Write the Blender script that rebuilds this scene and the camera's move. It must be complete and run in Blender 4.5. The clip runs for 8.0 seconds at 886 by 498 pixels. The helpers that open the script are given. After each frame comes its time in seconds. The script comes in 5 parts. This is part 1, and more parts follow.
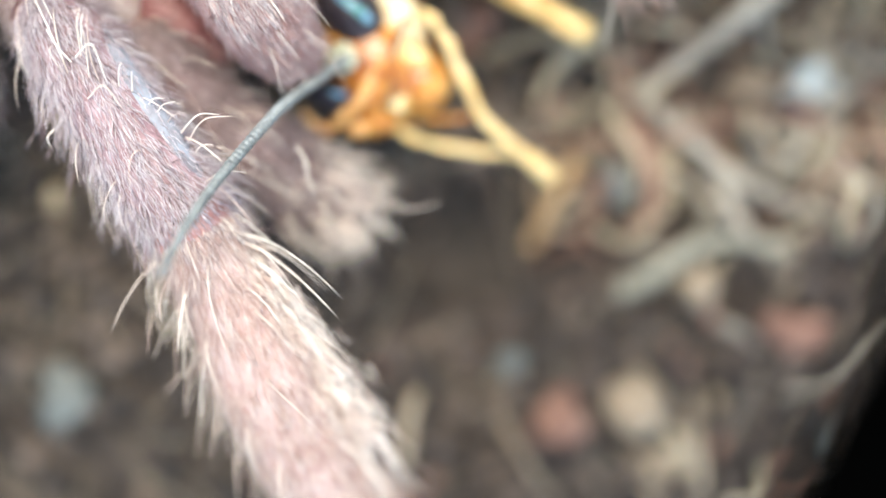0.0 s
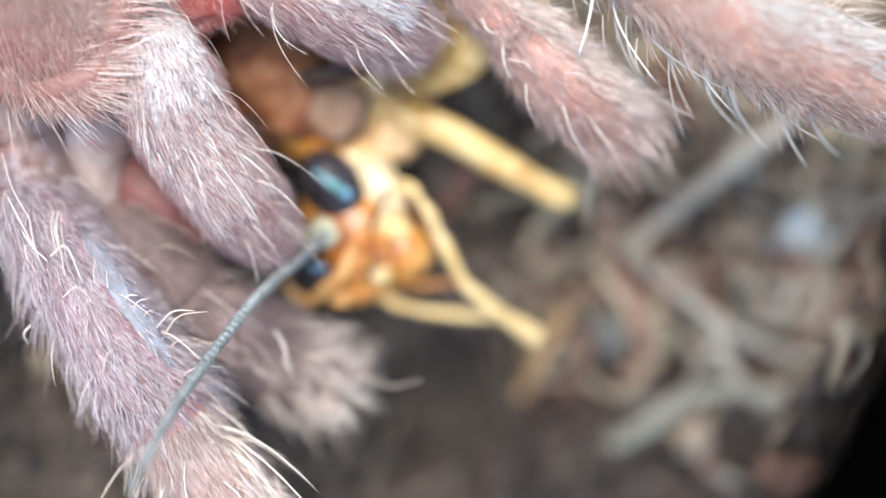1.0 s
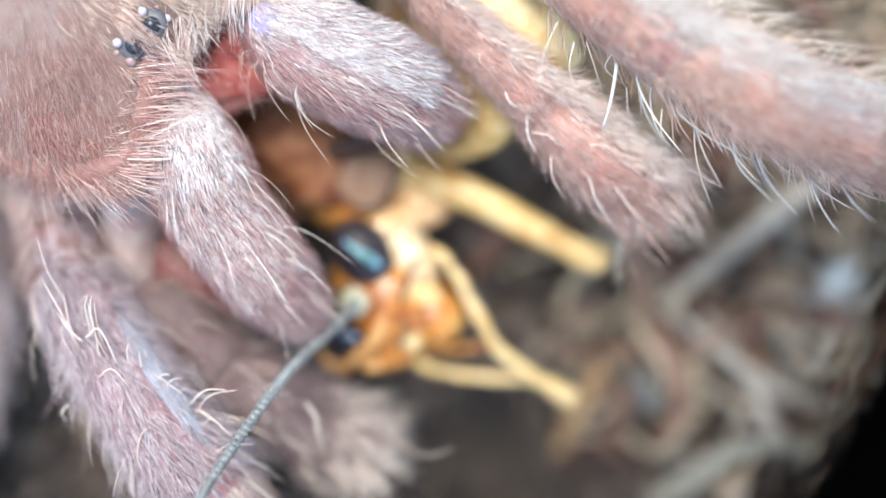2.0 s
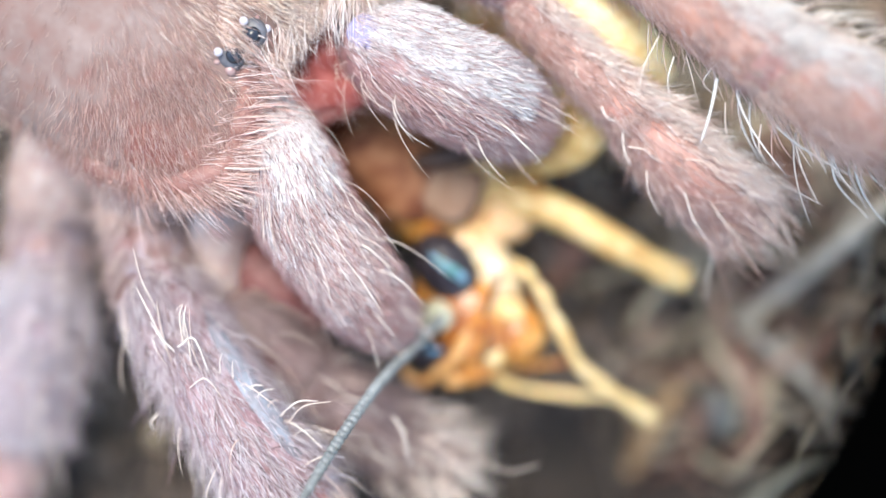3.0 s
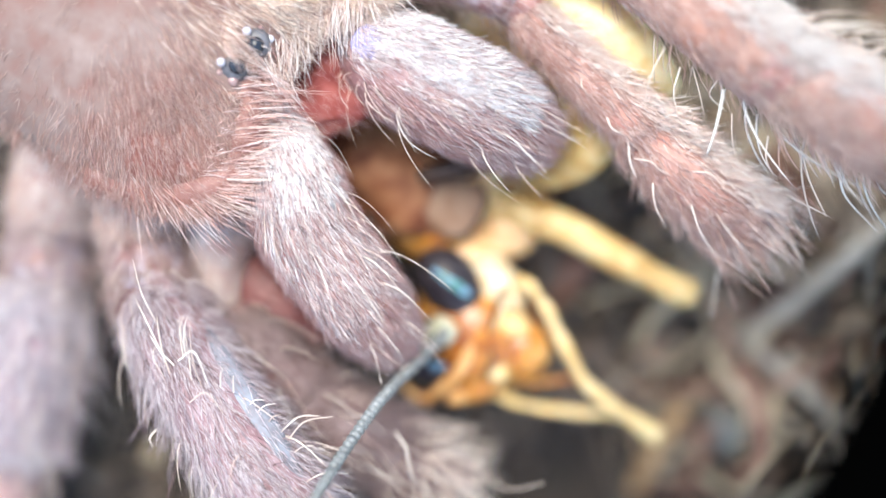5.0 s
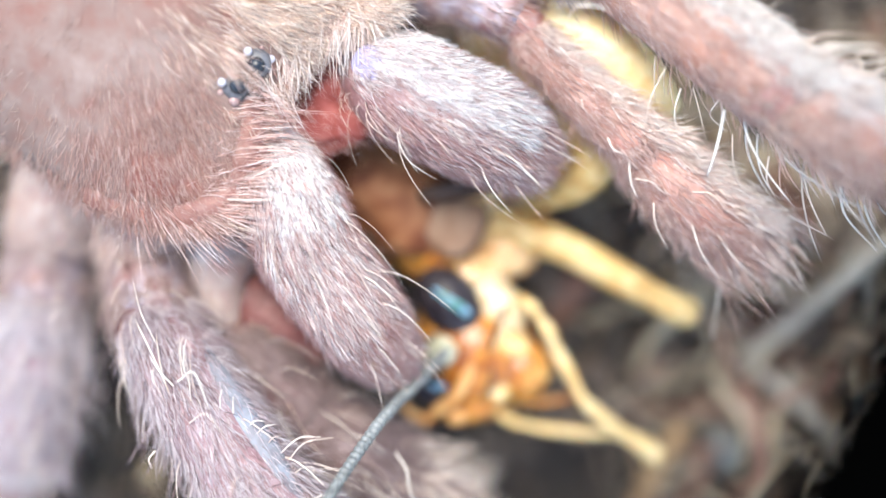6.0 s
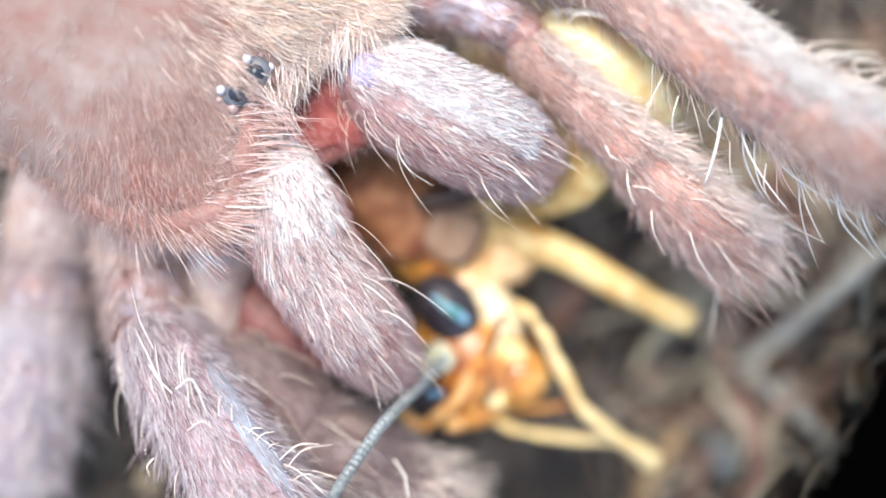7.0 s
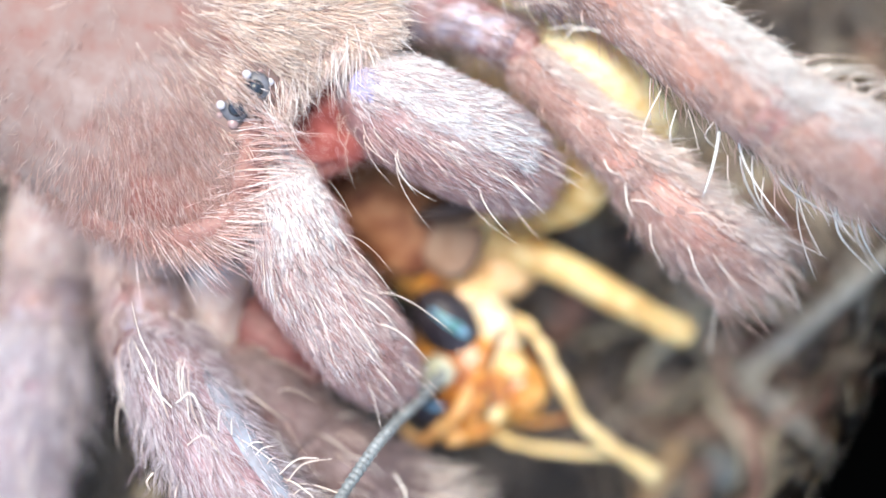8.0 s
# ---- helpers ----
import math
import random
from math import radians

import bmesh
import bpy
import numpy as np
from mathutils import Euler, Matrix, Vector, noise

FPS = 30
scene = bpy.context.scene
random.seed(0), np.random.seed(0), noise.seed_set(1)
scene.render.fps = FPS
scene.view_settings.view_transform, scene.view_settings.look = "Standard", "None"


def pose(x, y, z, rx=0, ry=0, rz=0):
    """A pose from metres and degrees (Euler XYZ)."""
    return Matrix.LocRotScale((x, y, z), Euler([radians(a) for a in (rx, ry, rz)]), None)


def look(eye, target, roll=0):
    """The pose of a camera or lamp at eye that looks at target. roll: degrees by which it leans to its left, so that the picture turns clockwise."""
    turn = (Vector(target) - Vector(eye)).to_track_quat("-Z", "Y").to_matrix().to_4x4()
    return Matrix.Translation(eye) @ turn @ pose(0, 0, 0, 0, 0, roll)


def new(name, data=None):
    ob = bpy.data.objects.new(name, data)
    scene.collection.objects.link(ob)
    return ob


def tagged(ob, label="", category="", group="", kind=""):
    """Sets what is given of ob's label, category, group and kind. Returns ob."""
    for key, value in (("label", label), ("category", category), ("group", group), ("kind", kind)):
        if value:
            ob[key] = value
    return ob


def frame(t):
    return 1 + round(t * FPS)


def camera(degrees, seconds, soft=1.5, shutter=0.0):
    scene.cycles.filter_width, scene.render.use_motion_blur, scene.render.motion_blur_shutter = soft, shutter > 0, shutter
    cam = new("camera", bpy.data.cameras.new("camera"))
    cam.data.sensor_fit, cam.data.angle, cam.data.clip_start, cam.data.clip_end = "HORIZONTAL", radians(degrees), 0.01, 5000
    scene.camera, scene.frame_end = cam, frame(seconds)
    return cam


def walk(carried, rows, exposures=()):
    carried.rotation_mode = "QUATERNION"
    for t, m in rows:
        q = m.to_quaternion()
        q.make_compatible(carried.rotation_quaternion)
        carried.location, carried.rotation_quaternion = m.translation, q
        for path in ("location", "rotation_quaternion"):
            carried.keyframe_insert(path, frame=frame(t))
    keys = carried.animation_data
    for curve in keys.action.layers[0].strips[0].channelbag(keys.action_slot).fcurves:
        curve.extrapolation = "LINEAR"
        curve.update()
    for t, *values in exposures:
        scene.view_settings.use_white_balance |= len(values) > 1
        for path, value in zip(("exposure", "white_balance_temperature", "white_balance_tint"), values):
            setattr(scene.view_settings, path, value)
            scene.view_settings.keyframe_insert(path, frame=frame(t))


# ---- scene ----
# A macro view of a rose-coloured tarantula that eats a cricket on peat; lengths below are in millimetres.
MM = 0.001
rng = np.random.default_rng(7)

cam = camera(46, 8.0, soft=1.6)
cam.data.dof.use_dof = True
cam.data.dof.focus_distance = 34.3 * MM
cam.data.dof.aperture_fstop = 10.5
ROWS = [
    (0.0, 1.08, -6.60, 46.16, -5.66, -3.34, 1.39),
    (0.2, 0.78, -6.10, 46.12, -5.77, -3.61, 1.25),
    (0.4, 0.48, -5.61, 46.09, -2.39, -4.00, 1.11),
    (0.5, 0.33, -5.36, 46.07, -0.38, -4.43, 1.04),
    (0.7, 1.17, -3.88, 45.86, -1.01, -3.76, 0.79),
    (0.9, 2.01, -2.41, 45.65, -2.87, -2.99, 0.54),
    (1.0, 2.43, -1.67, 45.54, -3.29, -2.38, 0.41),
    (1.2, 2.93, -0.64, 45.55, -3.22, -1.78, 0.07),
    (1.3, 3.18, -0.13, 45.56, -2.37, -2.47, -0.09),
    (1.5, 3.68, 0.90, 45.57, -3.38, -2.27, -0.43),
    (1.7, 3.62, 0.83, 45.54, -4.54, -1.02, -0.55),
    (1.8, 3.58, 0.80, 45.52, -3.69, -0.45, -0.62),
    (2.0, 3.52, 0.73, 45.49, -3.07, 0.78, -0.74),
    (2.2, 2.10, 0.35, 45.62, -1.68, 1.24, -0.72),
    (3.3, 0.51, 0.26, 45.24, -1.60, 1.16, 0.07),
    (3.5, 0.47, -0.40, 45.14, -0.34, 0.74, -0.14),
    (4.0, 0.50, -0.33, 45.01, -0.85, 0.99, -0.15),
    (4.2, 0.33, -0.44, 44.99, -1.28, 0.85, -0.09),
    (5.5, 0.22, -0.12, 44.97, 0.69, 0.97, 0.00),
    (6.0, 0.10, -0.07, 44.92, 0.76, 0.71, 0.01),
    (6.5, 0.00, 0.00, 44.99, 0.82, 0.54, -0.04),
    (7.0, -0.05, -0.03, 44.98, 1.08, 0.38, -0.01),
    (7.5, -0.03, -0.09, 45.06, 1.37, 0.52, -0.02),
    (8.0, 0.00, -0.01, 45.09, 1.81, 0.42, -0.14),
]
PATH = [(t, pose(x * MM, y * MM, z * MM, rx, ry, rz)) for t, x, y, z, rx, ry, rz in ROWS]
walk(cam, PATH, [(0.0, 2.05, 7450, 0), (0.5, 2.13, 7350, 0), (1.0, 1.82, 6980, 4), (2.0, 1.79, 6950, 4), (3.3, 1.90, 6980, 4), (8.0, 1.98, 7050, 4)])

# ---- light: soft daylight from high on the far side ----
SUN_WAY = Vector((-0.10, 0.36, 0.92)).normalized()
world = bpy.data.worlds.new("daylight")
scene.world = world
world.use_nodes = True
wn, wl = world.node_tree.nodes, world.node_tree.links
sky = wn.new("ShaderNodeTexSky")
sky.sky_type = "NISHITA"
sky.sun_disc = False
sky.sun_elevation = math.asin(SUN_WAY.z)
sky.sun_rotation = math.atan2(SUN_WAY.x, SUN_WAY.y)
wl.new(sky.outputs[0], wn["Background"].inputs[0])
wn["Background"].inputs[1].default_value = 0.15
sun = new("sun", bpy.data.lights.new("sun", "SUN"))
sun.data.energy = 1.3
sun.data.angle = radians(36)
sun.data.color = (1.0, 0.95, 0.88)
sun.matrix_world = look(SUN_WAY * 0.3, (0, 0, 0))


# ---- materials ----
def material(name, stops, scale, rough=0.5, bump=0.15, island=0.0, spec=0.5, coat=0.0, subsurface=0.0, stretch=(1, 1, 1), fine=4.0, radius=0.6):
    """A surface whose colour runs over the stops by two noises (and by piece); scale is in cells a metre."""
    m = bpy.data.materials.new(name)
    m.use_nodes = True
    n, l = m.node_tree.nodes, m.node_tree.links
    b = n["Principled BSDF"]
    tc = n.new("ShaderNodeTexCoord")
    mp = n.new("ShaderNodeMapping")
    mp.inputs["Scale"].default_value = stretch
    l.new(tc.outputs["Object"], mp.inputs[0])
    big, small = n.new("ShaderNodeTexNoise"), n.new("ShaderNodeTexNoise")
    big.inputs["Scale"].default_value, small.inputs["Scale"].default_value = scale, scale * fine
    big.inputs["Detail"].default_value = 3.0
    for t in (big, small):
        l.new(mp.outputs[0], t.inputs["Vector"])
    mix = n.new("ShaderNodeMath")
    mix.operation = "MULTIPLY_ADD"
    mix.inputs[1].default_value = 0.45
    l.new(small.outputs["Fac"], mix.inputs[0])
    half = n.new("ShaderNodeMath")
    half.operation = "MULTIPLY"
    half.inputs[1].default_value = 0.55
    l.new(big.outputs["Fac"], half.inputs[0])
    l.new(half.outputs[0], mix.inputs[2])
    out = mix.outputs[0]
    if island:
        geo = n.new("ShaderNodeNewGeometry")
        k = n.new("ShaderNodeMix")
        k.inputs["Factor"].default_value = island
        l.new(out, k.inputs["A"])
        l.new(geo.outputs["Random Per Island"], k.inputs["B"])
        out = k.outputs["Result"]
    ramp = n.new("ShaderNodeValToRGB")
    e = ramp.color_ramp.elements
    while len(e) < len(stops):
        e.new(0.5)
    for el, (p, c) in zip(e, stops):
        el.position, el.color = p, (*c, 1)
    l.new(out, ramp.inputs[0])
    l.new(ramp.outputs[0], b.inputs["Base Color"])
    b.inputs["Roughness"].default_value = rough
    b.inputs["Specular IOR Level"].default_value = spec
    b.inputs["Coat Weight"].default_value = coat
    b.inputs["Coat Roughness"].default_value = 0.08
    if subsurface:
        b.inputs["Subsurface Weight"].default_value = subsurface
        b.inputs["Subsurface Radius"].default_value = (1.0, 0.45, 0.25)
        b.inputs["Subsurface Scale"].default_value = radius * MM
    if bump:
        bn = n.new("ShaderNodeBump")
        bn.inputs["Strength"].default_value = bump
        bn.inputs["Distance"].default_value = 0.1 * MM
        l.new(small.outputs["Fac"], bn.inputs["Height"])
        l.new(bn.outputs[0], b.inputs["Normal"])
    return m


LILAC_HAIR = material("lilac_hair", [(0.10, (0.240, 0.140, 0.152)), (0.45, (0.490, 0.395, 0.415)), (0.90, (0.690, 0.625, 0.645))], 300, 0.55, 0.0, island=0.75, spec=0.3)
# Lilac hair again, lightened to make up for shade on the second leg.
BRIGHTENED_LILAC_HAIR = material("brightened_lilac_hair", [(0.10, (0.320, 0.230, 0.250)), (0.45, (0.565, 0.495, 0.520)), (0.90, (0.745, 0.700, 0.725))], 300, 0.55, 0.0, island=0.75, spec=0.3)
LEG_SKIN = material("mauve_cuticle", [(0.3, (0.20, 0.095, 0.105)), (0.5, (0.31, 0.20, 0.215)), (0.7, (0.43, 0.34, 0.37))], 500, 0.5, 0.3, spec=0.3)
JAW = material("dark_rose_cuticle", [(0.30, (0.210, 0.085, 0.082)), (0.50, (0.320, 0.170, 0.163)), (0.70, (0.430, 0.285, 0.280))], 500, 0.45, 0.3)
JAW_ROSE = material("rosy_jaw_hair", [(0.10, (0.310, 0.135, 0.125)), (0.45, (0.500, 0.295, 0.280)), (0.90, (0.720, 0.550, 0.535))], 300, 0.45, 0.0, island=0.75, spec=0.22)
LEFT_LEG = material("russet_cuticle", [(0.30, (0.420, 0.185, 0.135)), (0.50, (0.480, 0.265, 0.205)), (0.70, (0.530, 0.345, 0.290))], 420, 0.6, 0.3, spec=0.3)
HONEY = material("honey_leg_shell", [(0.3, (0.46, 0.24, 0.07)), (0.5, (0.60, 0.40, 0.16)), (0.7, (0.70, 0.55, 0.30))], 420, 0.4, 0.15, coat=0.05, subsurface=0.2)
# Mauve hair and skin darkened to hold the right feeler's shade.
SHADED_PALP_HAIR = material("shaded_palp_hair", [(0.1, (0.116, 0.063, 0.060)), (0.45, (0.215, 0.148, 0.143)), (0.9, (0.384, 0.308, 0.300))], 300, 0.55, 0.0, island=0.75, spec=0.3)
SHADED_PALP_SKIN = material("shaded_palp_cuticle", [(0.3, (0.134, 0.065, 0.063)), (0.5, (0.197, 0.130, 0.128)), (0.7, (0.268, 0.206, 0.212))], 500, 0.5, 0.3, spec=0.3)
TUBERCLE = material("slate_eye_mound", [(0.30, (0.060, 0.055, 0.060)), (0.60, (0.140, 0.135, 0.150)), (0.80, (0.230, 0.220, 0.240))], 900, 0.4, 0.1)
CUTICLE = material("rosy_cuticle", [(0.3, (0.34, 0.14, 0.125)), (0.5, (0.46, 0.26, 0.235)), (0.7, (0.56, 0.39, 0.36))], 500, 0.42, 0.3)
CARAPACE = material("carapace_cuticle", [(0.36, (0.205, 0.078, 0.064)), (0.44, (0.210, 0.115, 0.096)), (0.55, (0.218, 0.143, 0.124)), (0.68, (0.262, 0.194, 0.175))], 260, 0.62, 0.4, fine=5, spec=0.25)
MEMBRANE = material("red_membrane", [(0.30, (0.095, 0.024, 0.023)), (0.55, (0.165, 0.050, 0.047)), (0.80, (0.270, 0.125, 0.115))], 900, 0.55, 0.5)
FLESH = material("red_flesh", [(0.3, (0.17, 0.032, 0.028)), (0.5, (0.29, 0.075, 0.065)), (0.7, (0.40, 0.15, 0.135))], 420, 0.6, 0.5, subsurface=0.1, spec=0.2)
SHIELD_FILL = material("brownish_shield_fill", [(0.36, (0.110, 0.030, 0.016)), (0.48, (0.200, 0.073, 0.034)), (0.62, (0.310, 0.145, 0.075))], 330, 0.6, 0.5, spec=0.25)
PALE_FLESH = material("pale_flesh", [(0.36, (0.30, 0.16, 0.145)), (0.48, (0.40, 0.29, 0.26)), (0.62, (0.48, 0.39, 0.36))], 380, 0.4, 0.25, subsurface=0.15)
STRIPE = material("bluish_cuticle", [(0.3, (0.17, 0.14, 0.16)), (0.5, (0.235, 0.23, 0.26)), (0.7, (0.30, 0.33, 0.39))], 600, 0.7, 0.5, stretch=(1, 1, 1), spec=0.25)
LILAC = material("lilac_skin", [(0.3, (0.25, 0.20, 0.33)), (0.55, (0.33, 0.31, 0.55)), (0.75, (0.42, 0.44, 0.72))], 700, 0.6, 0.2)
MARGIN = material("rosy_lip_skin", [(0.30, (0.220, 0.085, 0.070)), (0.55, (0.300, 0.150, 0.125)), (0.80, (0.380, 0.240, 0.210))], 520, 0.5, 0.35, spec=0.3)
FOLD = material("pink_fold", [(0.3, (0.32, 0.11, 0.10)), (0.55, (0.44, 0.22, 0.20)), (0.8, (0.54, 0.36, 0.34))], 700, 0.35, 0.2)
JOINT = material("lilac_joint", [(0.38, (0.27, 0.12, 0.12)), (0.47, (0.37, 0.26, 0.27)), (0.57, (0.45, 0.40, 0.47)), (0.70, (0.54, 0.56, 0.74))], 380, 0.42, 0.3)
HAIR = material("dusty_pink_hair", [(0.1, (0.20, 0.11, 0.105)), (0.45, (0.36, 0.25, 0.235)), (0.9, (0.60, 0.49, 0.46))], 300, 0.55, 0.0, island=0.75, spec=0.3)
JAW_HAIR = material("pale_jaw_hair", [(0.10, (0.380, 0.245, 0.237)), (0.45, (0.640, 0.520, 0.510)), (0.90, (0.870, 0.800, 0.790))], 300, 0.36, 0.0, island=0.75, spec=0.22)
JAW_WHITE = material("white_jaw_hair", [(0.10, (0.700, 0.620, 0.610)), (0.45, (0.880, 0.830, 0.820)), (0.90, (0.970, 0.945, 0.940))], 300, 0.36, 0.0, island=0.75)
CARAPACE_HAIR = material("beige_hair", [(0.10, (0.225, 0.110, 0.085)), (0.50, (0.360, 0.235, 0.195)), (0.90, (0.510, 0.395, 0.340))], 300, 0.55, 0.0, island=0.75, spec=0.3)
ROSE_HAIR = material("rose_hair", [(0.1, (0.31, 0.18, 0.15)), (0.5, (0.52, 0.39, 0.34)), (0.9, (0.76, 0.66, 0.60))], 300, 0.55, 0.0, island=0.75, spec=0.3)
FRINGE = material("rosy_fringe_hair", [(0.1, (0.56, 0.25, 0.20)), (0.5, (0.81, 0.56, 0.50)), (0.9, (0.93, 0.82, 0.78))], 300, 0.45, 0.0, island=0.75)
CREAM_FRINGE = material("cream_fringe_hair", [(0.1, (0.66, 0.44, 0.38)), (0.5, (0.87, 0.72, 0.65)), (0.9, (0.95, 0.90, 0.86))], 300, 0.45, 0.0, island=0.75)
SUNLIT_HAIR = material("sunlit_cream_hair", [(0.1, (0.58, 0.37, 0.28)), (0.5, (0.84, 0.65, 0.53)), (0.9, (0.94, 0.84, 0.75))], 300, 0.45, 0.0, island=0.75)
PEACH_HAIR = material("peach_hair", [(0.10, (0.320, 0.150, 0.125)), (0.50, (0.450, 0.275, 0.238)), (0.90, (0.630, 0.475, 0.430))], 300, 0.55, 0.0, island=0.75, spec=0.3)
SHIN = material("tan_rose_cuticle", [(0.30, (0.360, 0.200, 0.180)), (0.50, (0.460, 0.320, 0.300)), (0.70, (0.550, 0.430, 0.420))], 420, 0.5, 0.3, spec=0.3)
PALP_SKIN = material("dusky_rose_cuticle", [(0.30, (0.360, 0.142, 0.112)), (0.50, (0.460, 0.235, 0.192)), (0.70, (0.540, 0.340, 0.295))], 420, 0.5, 0.35, spec=0.3)
PALP_HAIR = material("dusky_rose_hair", [(0.10, (0.360, 0.190, 0.160)), (0.45, (0.520, 0.335, 0.292)), (0.90, (0.680, 0.520, 0.475))], 300, 0.5, 0.0, island=0.75, spec=0.3)
PEACH_LEG_HAIR = material("salmon_hair", [(0.10, (0.420, 0.215, 0.170)), (0.45, (0.610, 0.400, 0.335)), (0.90, (0.790, 0.630, 0.560))], 300, 0.5, 0.0, island=0.75, spec=0.3)
SHIN_HAIR = material("pale_rose_hair", [(0.10, (0.340, 0.190, 0.165)), (0.45, (0.520, 0.370, 0.330)), (0.90, (0.730, 0.610, 0.560))], 300, 0.5, 0.0, island=0.75, spec=0.3)
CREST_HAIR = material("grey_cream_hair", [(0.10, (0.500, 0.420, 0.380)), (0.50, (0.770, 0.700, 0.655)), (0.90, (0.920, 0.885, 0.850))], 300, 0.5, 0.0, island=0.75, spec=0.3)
DOWN = material("golden_pink_hair", [(0.1, (0.38, 0.19, 0.15)), (0.5, (0.62, 0.44, 0.38)), (0.9, (0.84, 0.72, 0.65))], 300, 0.55, 0.0, island=0.75, spec=0.3)
BRISTLE = material("cream_bristle", [(0.1, (0.62, 0.44, 0.38)), (0.5, (0.82, 0.68, 0.58)), (0.9, (0.90, 0.82, 0.74))], 300, 0.4, 0.0, island=0.7)
DARK_HAIR = material("dark_hair", [(0.2, (0.06, 0.04, 0.04)), (0.8, (0.16, 0.10, 0.10))], 300, 0.4, 0.0, island=0.7)
EYE = material("black_eye", [(0.3, (0.010, 0.012, 0.018)), (0.7, (0.03, 0.035, 0.05))], 900, 0.22, 0.0)
FACET_EYE = material("faceted_dark_eye", [(0.3, (0.012, 0.010, 0.016)), (0.55, (0.035, 0.028, 0.035)), (0.75, (0.02, 0.07, 0.10))], 420, 0.34, 0.3, spec=0.35)
ROSY_EYE = material("rosy_eye", [(0.3, (0.20, 0.10, 0.09)), (0.7, (0.46, 0.32, 0.30))], 900, 0.18, 0.0, coat=0.2)
PAINTED_SHEEN = material("painted_green_sheen", [(0.36, (0.05, 0.13, 0.12)), (0.47, (0.12, 0.28, 0.28)), (0.56, (0.14, 0.28, 0.48)), (0.68, (0.48, 0.62, 0.66))], 700, 0.22, 0.1)
SOCKET = material("greenish_cream_shell", [(0.3, (0.26, 0.25, 0.15)), (0.5, (0.44, 0.43, 0.31)), (0.7, (0.60, 0.60, 0.48))], 700, 0.3, 0.3, coat=0.3)
PALE_EYE = material("pearl_eye", [(0.3, (0.30, 0.27, 0.30)), (0.7, (0.62, 0.58, 0.62))], 900, 0.15, 0.0, coat=0.3)
AMBER = material("amber_shell", [(0.34, (0.20, 0.05, 0.008)), (0.46, (0.40, 0.135, 0.02)), (0.58, (0.56, 0.25, 0.05)), (0.72, (0.68, 0.42, 0.16))], 420, 0.3, 0.15, coat=0.3, subsurface=0.15)
TAN = material("honey_shell", [(0.3, (0.56, 0.26, 0.09)), (0.5, (0.76, 0.48, 0.24)), (0.7, (0.86, 0.68, 0.46))], 380, 0.2, 0.1, coat=0.5, subsurface=0.2)
PRONOTUM = material("pale_shield", [(0.30, (0.190, 0.095, 0.055)), (0.50, (0.250, 0.150, 0.100)), (0.70, (0.310, 0.215, 0.160))], 380, 0.55, 0.2, spec=0.25)
UMBER = material("umber_shell", [(0.3, (0.06, 0.02, 0.008)), (0.6, (0.16, 0.06, 0.02))], 500, 0.3, 0.1)
RIDGE = material("tan_ridge", [(0.3, (0.44, 0.18, 0.05)), (0.5, (0.62, 0.34, 0.13)), (0.7, (0.76, 0.52, 0.27))], 420, 0.3, 0.12, subsurface=0.2)
STRAW = material("straw_leg_shell", [(0.3, (0.74, 0.48, 0.18)), (0.5, (0.86, 0.68, 0.36)), (0.7, (0.90, 0.78, 0.54))], 420, 0.36, 0.15, coat=0.1, subsurface=0.2)
CREAM = material("cream_palp", [(0.3, (0.56, 0.34, 0.11)), (0.5, (0.68, 0.48, 0.22)), (0.7, (0.76, 0.60, 0.36))], 600, 0.38, 0.2, coat=0.1, subsurface=0.2)
GENA_GLOSS = material("gena_gloss", [(0.3, (0.56, 0.34, 0.14)), (0.5, (0.72, 0.58, 0.38)), (0.7, (0.82, 0.75, 0.62))], 500, 0.32, 0.1, coat=0.15, subsurface=0.15)
LINE = material("dark_suture", [(0.3, (0.03, 0.015, 0.01)), (0.7, (0.08, 0.04, 0.025))], 800, 0.4, 0.0)
ANTENNA = material("slate_antenna", [(0.3, (0.079, 0.083, 0.085)), (0.5, (0.166, 0.173, 0.173)), (0.75, (0.274, 0.284, 0.284))], 1400, 0.42, 0.2)
PEAT = material("dark_peat", [(0.3, (0.008, 0.006, 0.005)), (0.5, (0.020, 0.015, 0.012)), (0.72, (0.055, 0.039, 0.030))], 260, 0.9, 0.6, fine=6)
CRUMB = material("peat_crumb", [(0.05, (0.010, 0.007, 0.006)), (0.5, (0.026, 0.019, 0.016)), (0.95, (0.12, 0.086, 0.068))], 500, 0.85, 0.4, island=0.85)
FIBRE = material("coir_fibre", [(0.05, (0.060, 0.036, 0.025)), (0.50, (0.175, 0.126, 0.090)), (0.95, (0.400, 0.330, 0.255))], 400, 0.7, 0.3, island=0.8)
TWIG = material("grey_rootlet", [(0.3, (0.144, 0.115, 0.090)), (0.5, (0.288, 0.240, 0.192)), (0.7, (0.456, 0.396, 0.324))], 500, 0.75, 0.5)
STRAWBIT = material("pale_rootlet", [(0.30, (0.250, 0.178, 0.106)), (0.50, (0.390, 0.310, 0.210)), (0.70, (0.510, 0.430, 0.320))], 500, 0.7, 0.5)
PALE_STICK = material("greyish_stick", [(0.3, (0.13, 0.115, 0.085)), (0.5, (0.215, 0.195, 0.15)), (0.7, (0.30, 0.275, 0.22))], 420, 0.75, 0.5)
RUST = material("rust_chip", [(0.30, (0.110, 0.048, 0.034)), (0.50, (0.200, 0.098, 0.068)), (0.70, (0.300, 0.172, 0.125))], 400, 0.8, 0.5)
